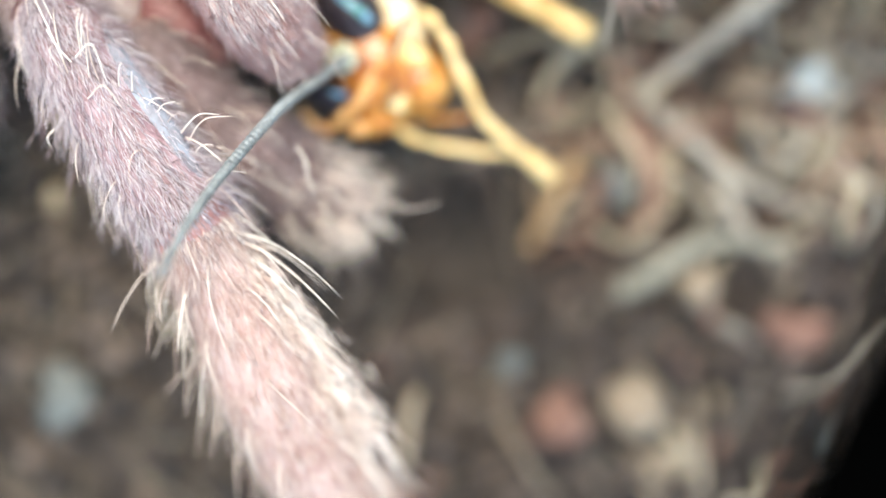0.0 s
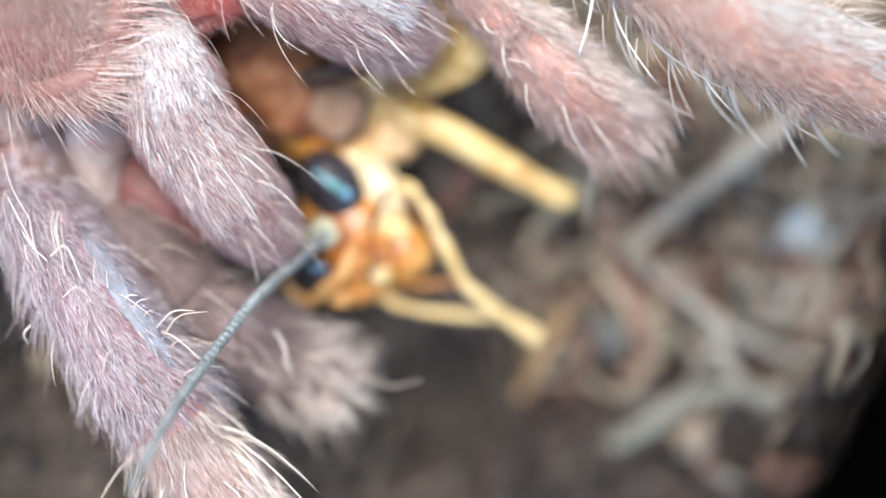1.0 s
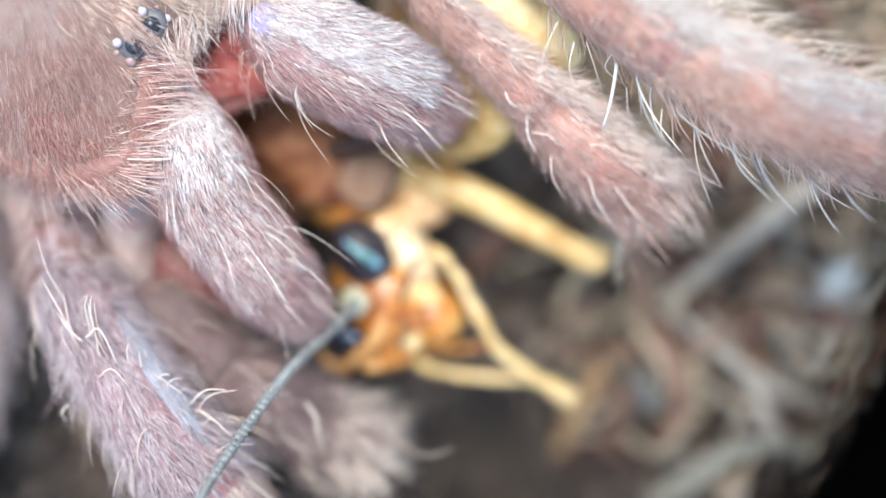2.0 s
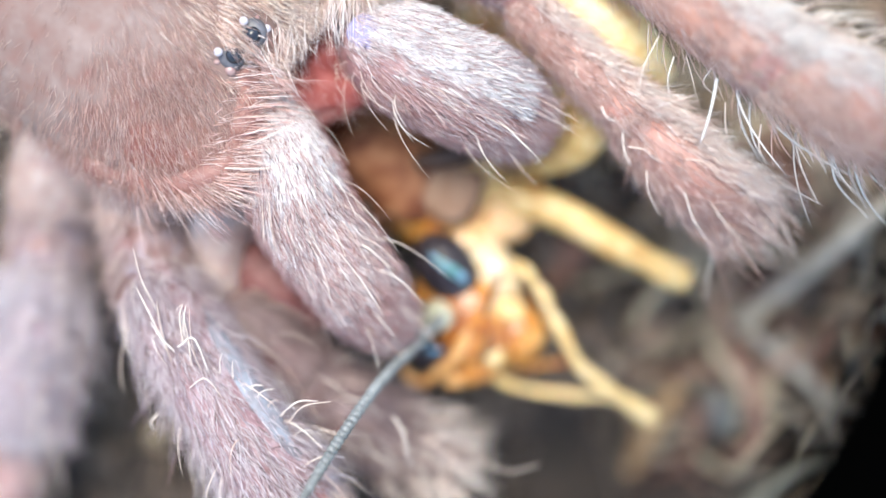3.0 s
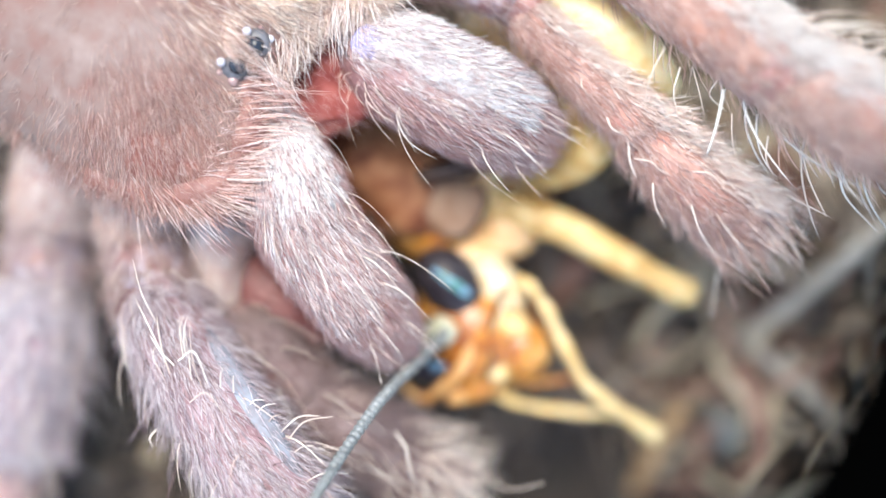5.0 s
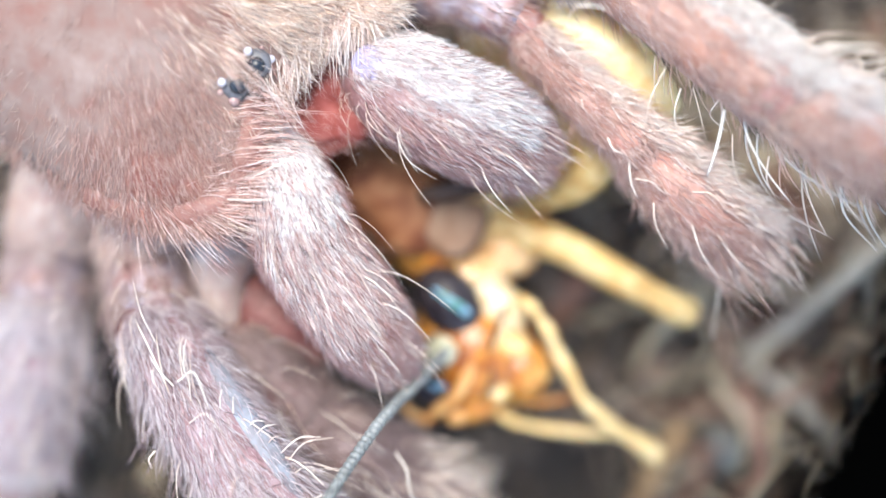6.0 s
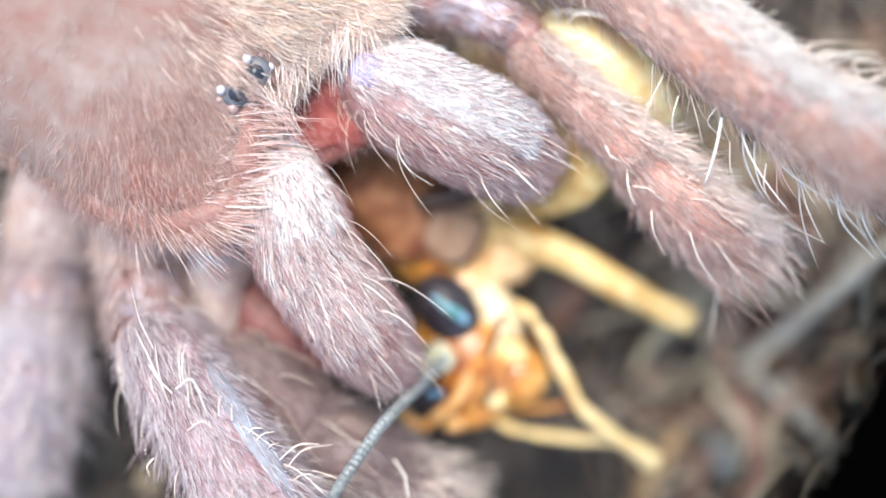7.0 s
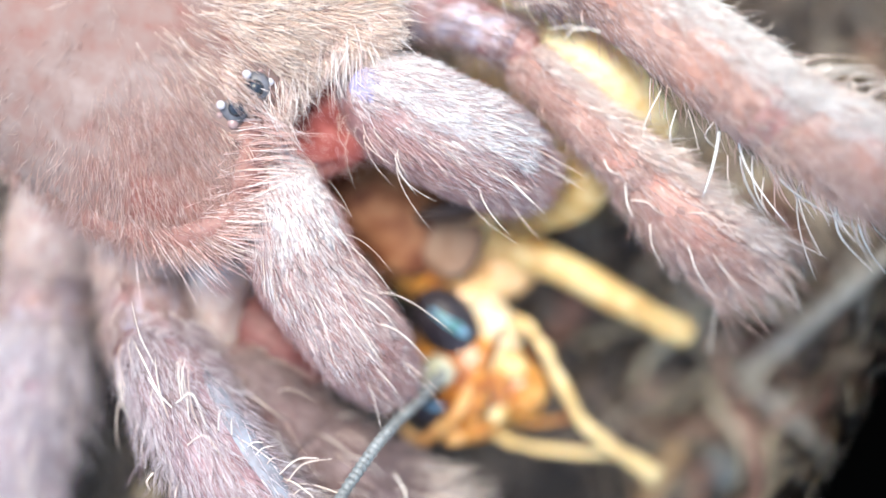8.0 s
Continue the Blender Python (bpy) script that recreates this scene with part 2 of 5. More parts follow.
CHIP = material("tan_chip", [(0.3, (0.180, 0.120, 0.072)), (0.5, (0.288, 0.210, 0.144)), (0.7, (0.432, 0.348, 0.258))], 400, 0.8, 0.5)
DARK_CHIP = material("dark_chip", [(0.3, (0.018, 0.012, 0.009)), (0.5, (0.045, 0.03, 0.024)), (0.7, (0.10, 0.068, 0.052))], 400, 0.8, 0.5)
AMBER_ROOT = material("orange_rootlet", [(0.3, (0.20, 0.105, 0.045)), (0.5, (0.32, 0.19, 0.09)), (0.7, (0.44, 0.29, 0.155))], 400, 0.75, 0.5)
MINERAL = material("pale_mineral", [(0.3, (0.28, 0.29, 0.27)), (0.5, (0.45, 0.48, 0.47)), (0.7, (0.62, 0.66, 0.66))], 600, 0.6, 0.4)
GREY_MINERAL = material("grey_mineral", [(0.30, (0.055, 0.055, 0.048)), (0.50, (0.095, 0.100, 0.095)), (0.70, (0.170, 0.185, 0.178))], 600, 0.65, 0.4)
# Near-black for the added arc that stands in for shadow in the corner.
SHADE_BLACK = material("shade_black", [(0.3, (0.0002, 0.0002, 0.0002)), (0.7, (0.0005, 0.0005, 0.0005))], 600, 1.0, 0.2, spec=0.0)


# ---- mesh helpers ----
def mesh_of(name, verts, faces, mats=()):
    """A smooth mesh from vertices in millimetres and faces."""
    me = bpy.data.meshes.new(name)
    me.from_pydata((np.asarray(verts, float) * MM).tolist(), [], [list(f) for f in faces])
    me.shade_smooth()
    for m in mats:
        me.materials.append(m)
    return me


def part(name, me, parent, label="", kind=""):
    ob = new(name, me)
    ob.parent = parent
    return tagged(ob, label=label, kind=kind)


def thing(name, me, label, category, group="", kind=""):
    return tagged(new(name, me), label, category, group, kind)


def spline(points, n):
    """n points along a smooth curve through the rows of points (any number of columns)."""
    p = np.asarray(points, float)
    p = np.vstack([2 * p[0] - p[1], p, 2 * p[-1] - p[-2]])
    out = []
    for u in np.linspace(0, len(p) - 3 - 1e-6, n):
        i, t = int(u), u % 1
        a, b, c, d = p[i : i + 4]
        out.append(0.5 * (2 * b + (c - a) * t + (2 * a - 5 * b + 4 * c - d) * t**2 + (3 * b - a - 3 * c + d) * t**3))
    return np.array(out)


def unit(v):
    return v / np.maximum(np.linalg.norm(v, axis=-1, keepdims=True), 1e-9)


class Tube:
    """A limb or shell along control rows (x, y, z, radius), rounded at both ends, flattened by flat along its own up."""

    def __init__(self, rows, n=22, sides=22, flat=1.0, up=(0, 0, 1), lumps=0.0, blunt=0.5, round_ends=True):
        s = spline(rows, n)
        c, r = s[:, :3], np.maximum(s[:, 3], 0.01)
        if round_ends:
            first, last = unit(c[0] - c[1]), unit(c[-1] - c[-2])
            cap = np.array([0.98, 0.85, 0.6, 0.3])
            rise = np.array([0.17, 0.5, 0.8, 0.95])
            c = np.vstack([(c[0] + first * (r[0] * blunt * rise)[::-1, None]), c, c[-1] + last * (r[-1] * blunt * rise)[:, None]])
            r = np.r_[(r[0] * cap)[::-1], r, r[-1] * cap]
        t = unit(np.gradient(c, axis=0))
        side = unit(np.cross(t, np.asarray(up, float)))
        top = np.cross(side, t)
        self.c, self.r, self.t, self.side, self.top, self.flat = c, r, t, side, top, flat
        a = np.linspace(0, 2 * np.pi, sides, endpoint=False)
        ring = c[:, None] + (np.cos(a)[None, :, None] * side[:, None] + np.sin(a)[None, :, None] * top[:, None] * flat) * r[:, None, None]
        if lumps:
            for i in range(len(ring)):
                for j in range(sides):
                    k = noise.noise(Vector(ring[i, j] * 0.9)) + 0.5 * noise.noise(Vector(ring[i, j] * 2.6))
                    ring[i, j] += (ring[i, j] - c[i]) / r[i] * k * lumps
        m = len(c)
        v = [*ring.reshape(-1, 3), c[0], c[-1]]
        f = [(i * sides + j, i * sides + (j + 1) % sides, (i + 1) * sides + (j + 1) % sides, (i + 1) * sides + j) for i in range(m - 1) for j in range(sides)]
        f += [(m * sides, (j + 1) % sides, j) for j in range(sides)]
        f += [(m * sides + 1, (m - 1) * sides + j, (m - 1) * sides + (j + 1) % sides) for j in range(sides)]
        self.verts, self.faces = np.array(v), f

    def mesh(self, name, *mats):
        return mesh_of(name, self.verts, self.faces, mats)

    def spots(self, n, lo=0.0, hi=1.0, top=0.6, arc=None):
        """n places on the skin with their normals and the limb's way there; top: share of them on the upper half."""
        u = rng.uniform(lo, hi, n) * (len(self.c) - 1)
        a = np.where(rng.random(n) < top, rng.uniform(0, np.pi, n), rng.uniform(0, 2 * np.pi, n)) if arc is None else rng.uniform(*arc, n)
        i = np.minimum(u.astype(int), len(self.c) - 2)
        k = (u - i)[:, None]

        def mid(q):
            return q[i] * (1 - k) + q[i + 1] * k

        side, up, t = unit(mid(self.side)), unit(mid(self.top)), unit(mid(self.t))
        r = mid(self.r[:, None])
        nrm = np.cos(a)[:, None] * side + np.sin(a)[:, None] * up
        return mid(self.c) + (np.cos(a)[:, None] * side + np.sin(a)[:, None] * up * self.flat) * r * 0.988, nrm, t


def hairs(name, spots, length, rad, lean, lift, mat, parent, bend=0.4, wild=0.25, sag=(0, 0, -0.1), label="", rings=3, clump=0.0):
    """Tapered hairs on spots: each starts along lean * way + lift * normal and bends towards the way and sag; clump: how far neighbours lean together."""
    p, nrm, t = spots
    n = len(p)
    ln = np.asarray(length, float)
    ln = rng.uniform(ln[0], ln[1], n) if ln.ndim else np.full(n, float(ln))
    way = t * lean + nrm * lift + rng.normal(0, wild, (n, 3))
    if clump:
        way = way + clump * np.array([noise.noise_vector(Vector(q * 1.1)) + noise.noise_vector(Vector(q * 3.2)) * 0.7 for q in p])
    way = unit(way)
    drift = (t * bend - nrm * bend * 0.35 + np.asarray(sag, float) + rng.normal(0, 0.16 + 0.4 * clump, (n, 3))) * 0.8
    e1 = unit(np.cross(way, rng.normal(0, 1, (n, 3))))
    e2 = np.cross(way, e1)
    rr = rad * rng.uniform(0.7, 1.3, n)
    v = np.empty((n, rings * 3 + 1, 3))
    for k in range(rings + 1):
        s = k / rings
        q = p + (way * s + drift * s * s) * ln[:, None]
        if k == rings:
            v[:, -1] = q
            break
        w = (rr * (1 - 0.55 * s * s))[:, None]
        for j in range(3):
            a = 2.0944 * j
            v[:, k * 3 + j] = q + (e1 * math.cos(a) + e2 * math.sin(a)) * w
    f = []
    for k in range(rings - 1):
        for j in range(3):
            a, b = k * 3 + j, k * 3 + (j + 1) % 3
            f += [(a, b, b + 3), (a, b + 3, a + 3)]
    f += [((rings - 1) * 3 + j, (rings - 1) * 3 + (j + 1) % 3, rings * 3) for j in range(3)]
    f = np.array(f)
    tri = (f[None] + (np.arange(n) * (rings * 3 + 1))[:, None, None]).reshape(-1, 3)
    me = bpy.data.meshes.new(name)
    me.vertices.add(n * (rings * 3 + 1))
    me.vertices.foreach_set("co", (v * MM).astype(np.float32).ravel())
    me.loops.add(tri.size)
    me.loops.foreach_set("vertex_index", tri.astype(np.int32).ravel())
    me.polygons.add(len(tri))
    me.polygons.foreach_set("loop_start", np.arange(0, tri.size, 3, dtype=np.int32))
    me.polygons.foreach_set("use_smooth", np.ones(len(tri), bool))
    me.update(calc_edges=True)
    me.materials.append(mat)
    return part(name, me, parent, label, "stuff")


def curved_bristles(name, curves, rad, mat, parent, label=""):
    """Single bristles, each along a smooth curve through its own few points, tapering to the tip."""
    v, f = [], []
    for i, pts in enumerate(curves):
        c = spline(pts, 12)
        d = unit(np.gradient(c, axis=0))
        e1 = unit(np.cross(d, (0.31, 0.2, 0.93)))
        e2 = np.cross(d, e1)
        r = rad * (0.8 + 0.4 * ((i * 37) % 10) / 10) * (1 - 0.62 * np.linspace(0, 1, 12) ** 1.6)
        base = len(v)
        for k in range(12):
            for j in range(5):
                a = 2 * math.pi * j / 5
                v.append(c[k] + (e1[k] * math.cos(a) + e2[k] * math.sin(a)) * r[k])
        f += [(base + k * 5 + j, base + k * 5 + (j + 1) % 5, base + k * 5 + 5 + (j + 1) % 5, base + k * 5 + 5 + j) for k in range(11) for j in range(5)]
        f.append([base + 55 + j for j in range(5)])
    return part(name, mesh_of(name, v, f, [mat]), parent, label, "stuff")


def along(a, b, n, normal, way, spread=0.1):
    """n places scattered along the line from a to b, with one normal and one way."""
    k = (np.arange(n) + rng.uniform(0.1, 0.9, n))[:, None] / n
    p = np.asarray(a, float) * (1 - k) + np.asarray(b, float) * k + rng.normal(0, spread, (n, 3))
    return p, np.tile(unit(np.asarray(normal, float)), (n, 1)), np.tile(unit(np.asarray(way, float)), (n, 1))


def blob(center, axes, turn=(0, 0, 0), sub=3, lumps=0.0, power=1.0):
    """An ellipsoid's vertices and faces, turned by degrees; power under 1 makes it boxier."""
    bm = bmesh.new()
    bmesh.ops.create_icosphere(bm, subdivisions=sub, radius=1)
    m = pose(*center, *turn)
    v = []
    for q in bm.verts:
        co = Vector([math.copysign(abs(x) ** power, x) * a for x, a in zip(q.co, axes)])
        if lumps:
            co *= 1 + lumps * noise.noise(q.co * 2.1 + Vector(center))
        v.append(m @ co)
    f = [[q.index for q in fc.verts] for fc in bm.faces]
    bm.free()
    return np.array(v), f


# ---- ground: one sheet of peat, finer where the animals are ----
def hollow(x, y):
    """An added dip below the cricket's head, its depth darkening the peat."""
    return math.exp(-(((x - 5.0) / 6.0) ** 2) - ((y + 11.5) / 4.2) ** 2)


def build_ground():
    fine = np.arange(-30, 32.1, 0.5)
    far = np.array([1.2, 3, 7, 16, 40, 100, 260, 700, 2000.0])
    ax = np.r_[fine[0] - far[::-1], fine, fine[-1] + far]
    n = len(ax)
    v = []
    for y in ax - 5:
        for x in ax + 2:
            near = max(0.0, 1 - max(abs(x - 2) - 30, abs(y + 5) - 30, 0) / 30)
            h = 0.9 * noise.noise((x * 0.11, y * 0.11, 3)) + 0.55 * noise.noise((x * 0.33, y * 0.33, 8)) + 0.35 * noise.noise((x * 0.9, y * 0.9, 1))
            v.append((x, y, h * near - 0.9 - 3.8 * hollow(x, y)))
    f = [(i * n + j, i * n + j + 1, (i + 1) * n + j + 1, (i + 1) * n + j) for i in range(n - 1) for j in range(n - 1)]
    return thing("ground", mesh_of("ground", v, f, [PEAT]), "dark brown moist peat with coir and crumbs", "ground", kind="structure")


ground = build_ground()


# ---- tarantula ----
tarantula = tagged(new("tarantula"), "rose-pink hairy tarantula crouched on peat, gripping a cricket", "spider")
tarantula.location = (-10 * MM, 10 * MM, 0)
bpy.context.view_layer.update()


def limb(name, tube, mat, label=""):
    ob = part(name, tube.mesh(name, mat), tarantula, label)
    ob.matrix_parent_inverse = tarantula.matrix_world.inverted()
    return ob


FWD = np.array([0.755, -0.656, 0.0])
LAT = np.array([0.656, 0.755, 0.0])
EYES = np.array([-6.2, 5.6, 0.0])


def notch(l):
    """How far the front margin draws back at the middle, between the two lobes over the jaws."""
    return 2.7 * math.exp(-((l / 2.6) ** 2)) + 1.5 * math.exp(-(((l - 2.6) / 1.7) ** 2))


def carapace_at(f, l):
    """Height of the carapace at f millimetres ahead of the eyes and l to the spider's left, and how far out that is (0 to 1)."""
    q = (abs((f + notch(l) * max(0.0, min(1.0, (f + 6) / 6)) + 9) / 12.3) ** 2.7 + abs(l / 7.5) ** 2.7) ** (1 / 2.7)
    rim = 8.6 + 2.2 * min(1.0, max(0.0, (f + 6) / 8)) ** 1.5
    h = rim + (12.3 - rim) * max(0.0, 1 - q**2.6) ** 0.6
    h -= 0.7 * math.exp(-((f + 11) ** 2 + l * l * 0.6) / 5)
    h += 0.2 * math.exp(-((f + 0.74) ** 2 / 2.2 + l * l / 2.5))
    h += 0.12 * noise.noise((f * 0.7, l * 0.7, 5)) + 0.18 * math.cos(math.atan2(l, f + 11) * 9) * min(q, 0.6) * (q < 0.95)
    return h, q


def build_carapace():
    v, f = [], []
    rings, sides = 26, 72
    for i in range(rings + 1):
        q = (i / rings) ** 0.8
        for j in range(sides):
            a = 2 * math.pi * j / sides
            c, s = math.cos(a), math.sin(a)
            k = q / (abs(c) ** 2.7 + abs(s) ** 2.7) ** (1 / 2.7)
            x, y = k * c * 12.3 - 9, k * s * 7.5
            for _ in range(4):
                x = k * c * 12.3 - 9 - notch(y) * max(0.0, min(1.0, (x + 6) / 6))
            v.append((*(EYES + FWD * x + LAT * y)[:2], carapace_at(x, y)[0]))
    for i in range(rings):
        for j in range(sides):
            f.append((i * sides + j, (i + 1) * sides + j, (i + 1) * sides + (j + 1) % sides, i * sides + (j + 1) % sides))
    # rolled margin and underside
    base = len(v) - sides
    for step, (grow, z) in enumerate(((1.01, -0.3), (0.98, -0.9), (0.80, -2.0), (0.55, -4.2), (0.2, -5.2))):
        for j in range(sides):
            p = np.array(v[base + j])
            mid = EYES - FWD * 9
            v.append((*(mid[:2] + (p[:2] - mid[:2]) * grow), max(3.4, p[2] + z)))
        a, b = base + step * sides, base + (step + 1) * sides
        f += [(a + j, b + j, b + (j + 1) % sides, a + (j + 1) % sides) for j in range(sides)]
    f.append([len(v) - sides + j for j in range(sides)])
    ob = part("carapace", mesh_of("carapace", v, f, [CARAPACE]), tarantula, "beige-pink domed carapace with silky hair")
    ob.matrix_parent_inverse = tarantula.matrix_world.inverted()
    return ob


carapace = build_carapace()


def carapace_spots(n, keep, inward=False):
    p, nrm, way = [], [], []
    while len(p) < n:
        f, l = rng.uniform(-14, 3.3), rng.uniform(-7.6, 7.6)
        h, q = carapace_at(f, l)
        if q > 1.0 or not keep(f, l, q):
            continue
        d = 0.05
        g = np.array([(carapace_at(f + d, l)[0] - h) / d, (carapace_at(f, l + d)[0] - h) / d]).clip(-2, 2)
        p.append(EYES + FWD * f + LAT * l + [0, 0, h - 0.02])
        nrm.append(unit(np.array([0, 0, 1.0]) - FWD * g[0] - LAT * g[1]))
        out = unit(np.array([f + 6.5, l * 0.9]))
        if inward:
            k = min(1.0, max(0.0, (6.0 - abs(l)) / 2.6))
            out = unit(out * (1 - k) + k * np.array([0.62, -0.78 * math.tanh(l * 1.5)]))
        way.append(FWD * out[0] + LAT * out[1])
    return np.array(p), np.array(nrm), np.array(way)


def off_eyes(f, l):
    """False on the eye mounds, which stay bare."""
    return (f + 0.75) ** 2 / 0.7 + (abs(l) - 0.55) ** 2 / 0.5 > 1.0


hairs("hair_coat", carapace_spots(1500, lambda f, l, q: -12 < f < -3.5 and rng.random() < 0.1 + 0.9 * q**3), (0.25, 0.5), 0.0075, 1.0, 0.18, CARAPACE_HAIR, carapace, wild=0.25, clump=0.35)
hairs("hair_coat", carapace_spots(8200, lambda f, l, q: f > -4.6 and off_eyes(f, l) and rng.random() < min(1.0, ((f + 4.6) / 4.6) ** 1.3) * (0.3 + 0.7 * q) * min(1.0, max(0.2, 0.7 - l * 0.2)) * (0.4 if q > 0.8 and -6 < l < -1 else 1.0)), (0.3, 0.65), 0.0072, 1.0, 0.16, PEACH_HAIR, carapace, wild=0.2, bend=0.35, clump=0.35)
# Creamier fur on this side puts sunlight into the hair colour.
hairs("sunlit_down", carapace_spots(6200, lambda f, l, q: f > -4.5 and l > -1.6 and off_eyes(f, l) and rng.random() < q * min(1.0, (f + 4.5) / 4.5) * min(1.0, (l + 1.6) / 4)), (0.4, 0.85), 0.010, 1.0, 0.18, SUNLIT_HAIR, carapace, wild=0.16, bend=0.4, label="fur over the jaw's root, creamed to look sunlit", clump=0.35)
hairs("sunlit_down", carapace_spots(2800, lambda f, l, q: f > -3.4 and l > 1.4 and rng.random() < q * min(1.0, (f + 3.4) / 1.5)), (0.4, 0.8), 0.0115, 1.0, 0.24, SUNLIT_HAIR, carapace, wild=0.16, bend=0.4, label="fur over the jaw's root, creamed to look sunlit", clump=0.35)
hairs("side_hair", carapace_spots(800, lambda f, l, q: q > 0.94 and (f < 0.5 or abs(l) > 4.2)), (0.3, 0.7), 0.012, 1.0, 0.5, PEACH_HAIR, carapace, bend=0.35, sag=(0, 0, -0.35), wild=0.3)
hairs("hair_fringe", carapace_spots(330, lambda f, l, q: l < 0.3 and q > 0.9 and f > -0.8 and rng.random() < (6.4 - abs(l)) / 3, True), (0.6, 1.3), 0.0125, 1.0, 0.55, FRINGE, carapace, bend=0.9, sag=(0.1, -0.25, -0.5), wild=0.13, rings=7, clump=0.25)
# Cream hairs make this half of the fringe look sunlit.
hairs("hair_fringe", carapace_spots(250, lambda f, l, q: l > 0.1 and q > 0.92 and f > -2.5 and rng.random() < (6.8 - abs(l)) / 3, True), (0.7, 1.45), 0.0145, 1.0, 0.55, CREAM_FRINGE, carapace, bend=0.75, sag=(0, 0, -0.5), wild=0.2, rings=7, clump=0.25)
hairs("fringe_down", carapace_spots(300, lambda f, l, q: q > 0.86 and f > -1.5 and rng.random() < (6.6 - abs(l)) / 3, True), (0.3, 0.7), 0.011, 1.0, 0.35, FRINGE, carapace, bend=0.4, sag=(0, 0, -0.2), wild=0.3)
hairs("bristle", carapace_spots(14, lambda f, l, q: q > 0.9 and f > 0.5 and abs(l) < 4.4, True), (1.1, 1.7), 0.017, 1.0, 0.6, BRISTLE, carapace, bend=0.5, sag=(0, 0, -0.45), wild=0.2, rings=5)


hairs("stray_hair", carapace_spots(14, lambda f, l, q: -9 < f < -1.5), (0.6, 1.1), 0.013, 0.7, 0.8, BRISTLE, carapace, bend=0.3, wild=0.5, rings=6)
hairs("side_tuft", carapace_spots(130, lambda f, l, q: q > 0.93 and -6 < f < 0.5 and l < -5.5), (0.4, 0.9), 0.015, 1.0, 0.3, PEACH_HAIR, carapace, bend=0.4, sag=(0, 0, -0.5), wild=0.25, rings=5, clump=0.4, label="pale tufts at the shield's lower edge")


def build_margin():
    """The swollen rosy lip of the carapace over the jaw on the spider's right."""
    rows = []
    for l in np.linspace(-6.3, -0.6, 16):
        f = next(f for f in np.arange(3.2, -9.0, -0.02) if carapace_at(f, l)[1] < 0.93)
        rows.append((*(EYES + FWD * f + LAT * l)[:2], carapace_at(f, l)[0] - 0.66, 0.74 + 0.04 * math.sin(l * 2.3)))
    tube = Tube(rows, 60, 14, lumps=0.12)
    ob = part("shield_margin", tube.mesh("shield_margin", MARGIN), carapace, "swollen rosy lip of the shield")
    hairs("margin_down", tube.spots(1500, 0.02, 0.98, 1.0), (0.25, 0.5), 0.008, 0.3, 0.35, PEACH_HAIR, ob, sag=(0.5, -0.5, -0.1), wild=0.25, clump=0.3)


build_margin()


def build_eyes():
    def on(f, l, up=0.0):
        f -= 0.74
        h = carapace_at(f, l)[0]
        return EYES + FWD * f + LAT * l + np.array([0, 0, h + up])

    turn = (0, 0, math.degrees(math.atan2(FWD[1], FWD[0])))
    for l in (0.52, -0.52):
        v, f = blob(on(0.02, l * 1.05, -0.12), (0.52, 0.45, 0.29), turn, 3, 0.12)
        part("eye_mound", mesh_of("eye_mound", v, f, [TUBERCLE]), carapace, "slate-grey shiny eye mound between the hairs")
    for fw, l, up, r, mat in ((0.16, 0.44, 0.14, 0.29, EYE), (0.16, -0.44, 0.14, 0.29, EYE), (0.30, 0.92, 0.02, 0.14, PALE_EYE), (0.34, -0.90, 0.02, 0.19, ROSY_EYE),
                              (-0.30, 0.60, 0.14, 0.15, PALE_EYE), (-0.26, -0.70, 0.12, 0.15, PALE_EYE), (-0.12, 0.98, -0.04, 0.10, ROSY_EYE), (-0.14, -0.98, -0.04, 0.11, ROSY_EYE)):
        v, f = blob(on(fw, l, up), (r, r, r * 0.9), sub=3)
        part("eye", mesh_of("eye", v, f, [mat]), carapace, "glossy black main eye" if mat is EYE else "small pearly side eye")


build_eyes()
p, nrm, t = carapace_spots(90, lambda f, l, q: abs(l) < 0.26 and -1.75 < f < -0.65)
hairs("eye_tuft", (p, nrm, t), (0.7, 1.2), 0.017, 1.0, 0.45, DOWN, carapace, wild=0.22, bend=0.3)


def coat(tube, ob, n, length=(0.35, 0.8), rad=0.015, mat=None, lift=0.35, lo=0.0, hi=1.0, top=0.7, arc=None, wild=0.2):
    hairs("hair_coat", tube.spots(n, lo, hi, top, arc), length, rad, 1.0, lift, mat or HAIR, ob, wild=wild, clump=0.16)


def bristles(tube, ob, n, length=(1.5, 3.0), rad=0.028, lift=0.9, lo=0.05, hi=1.0, top=0.6, bend=0.95, arc=None):
    hairs("bristle", tube.spots(n, lo, hi, top, arc), length, rad, 0.55, lift, BRISTLE, ob, bend=bend, wild=0.3, rings=6)


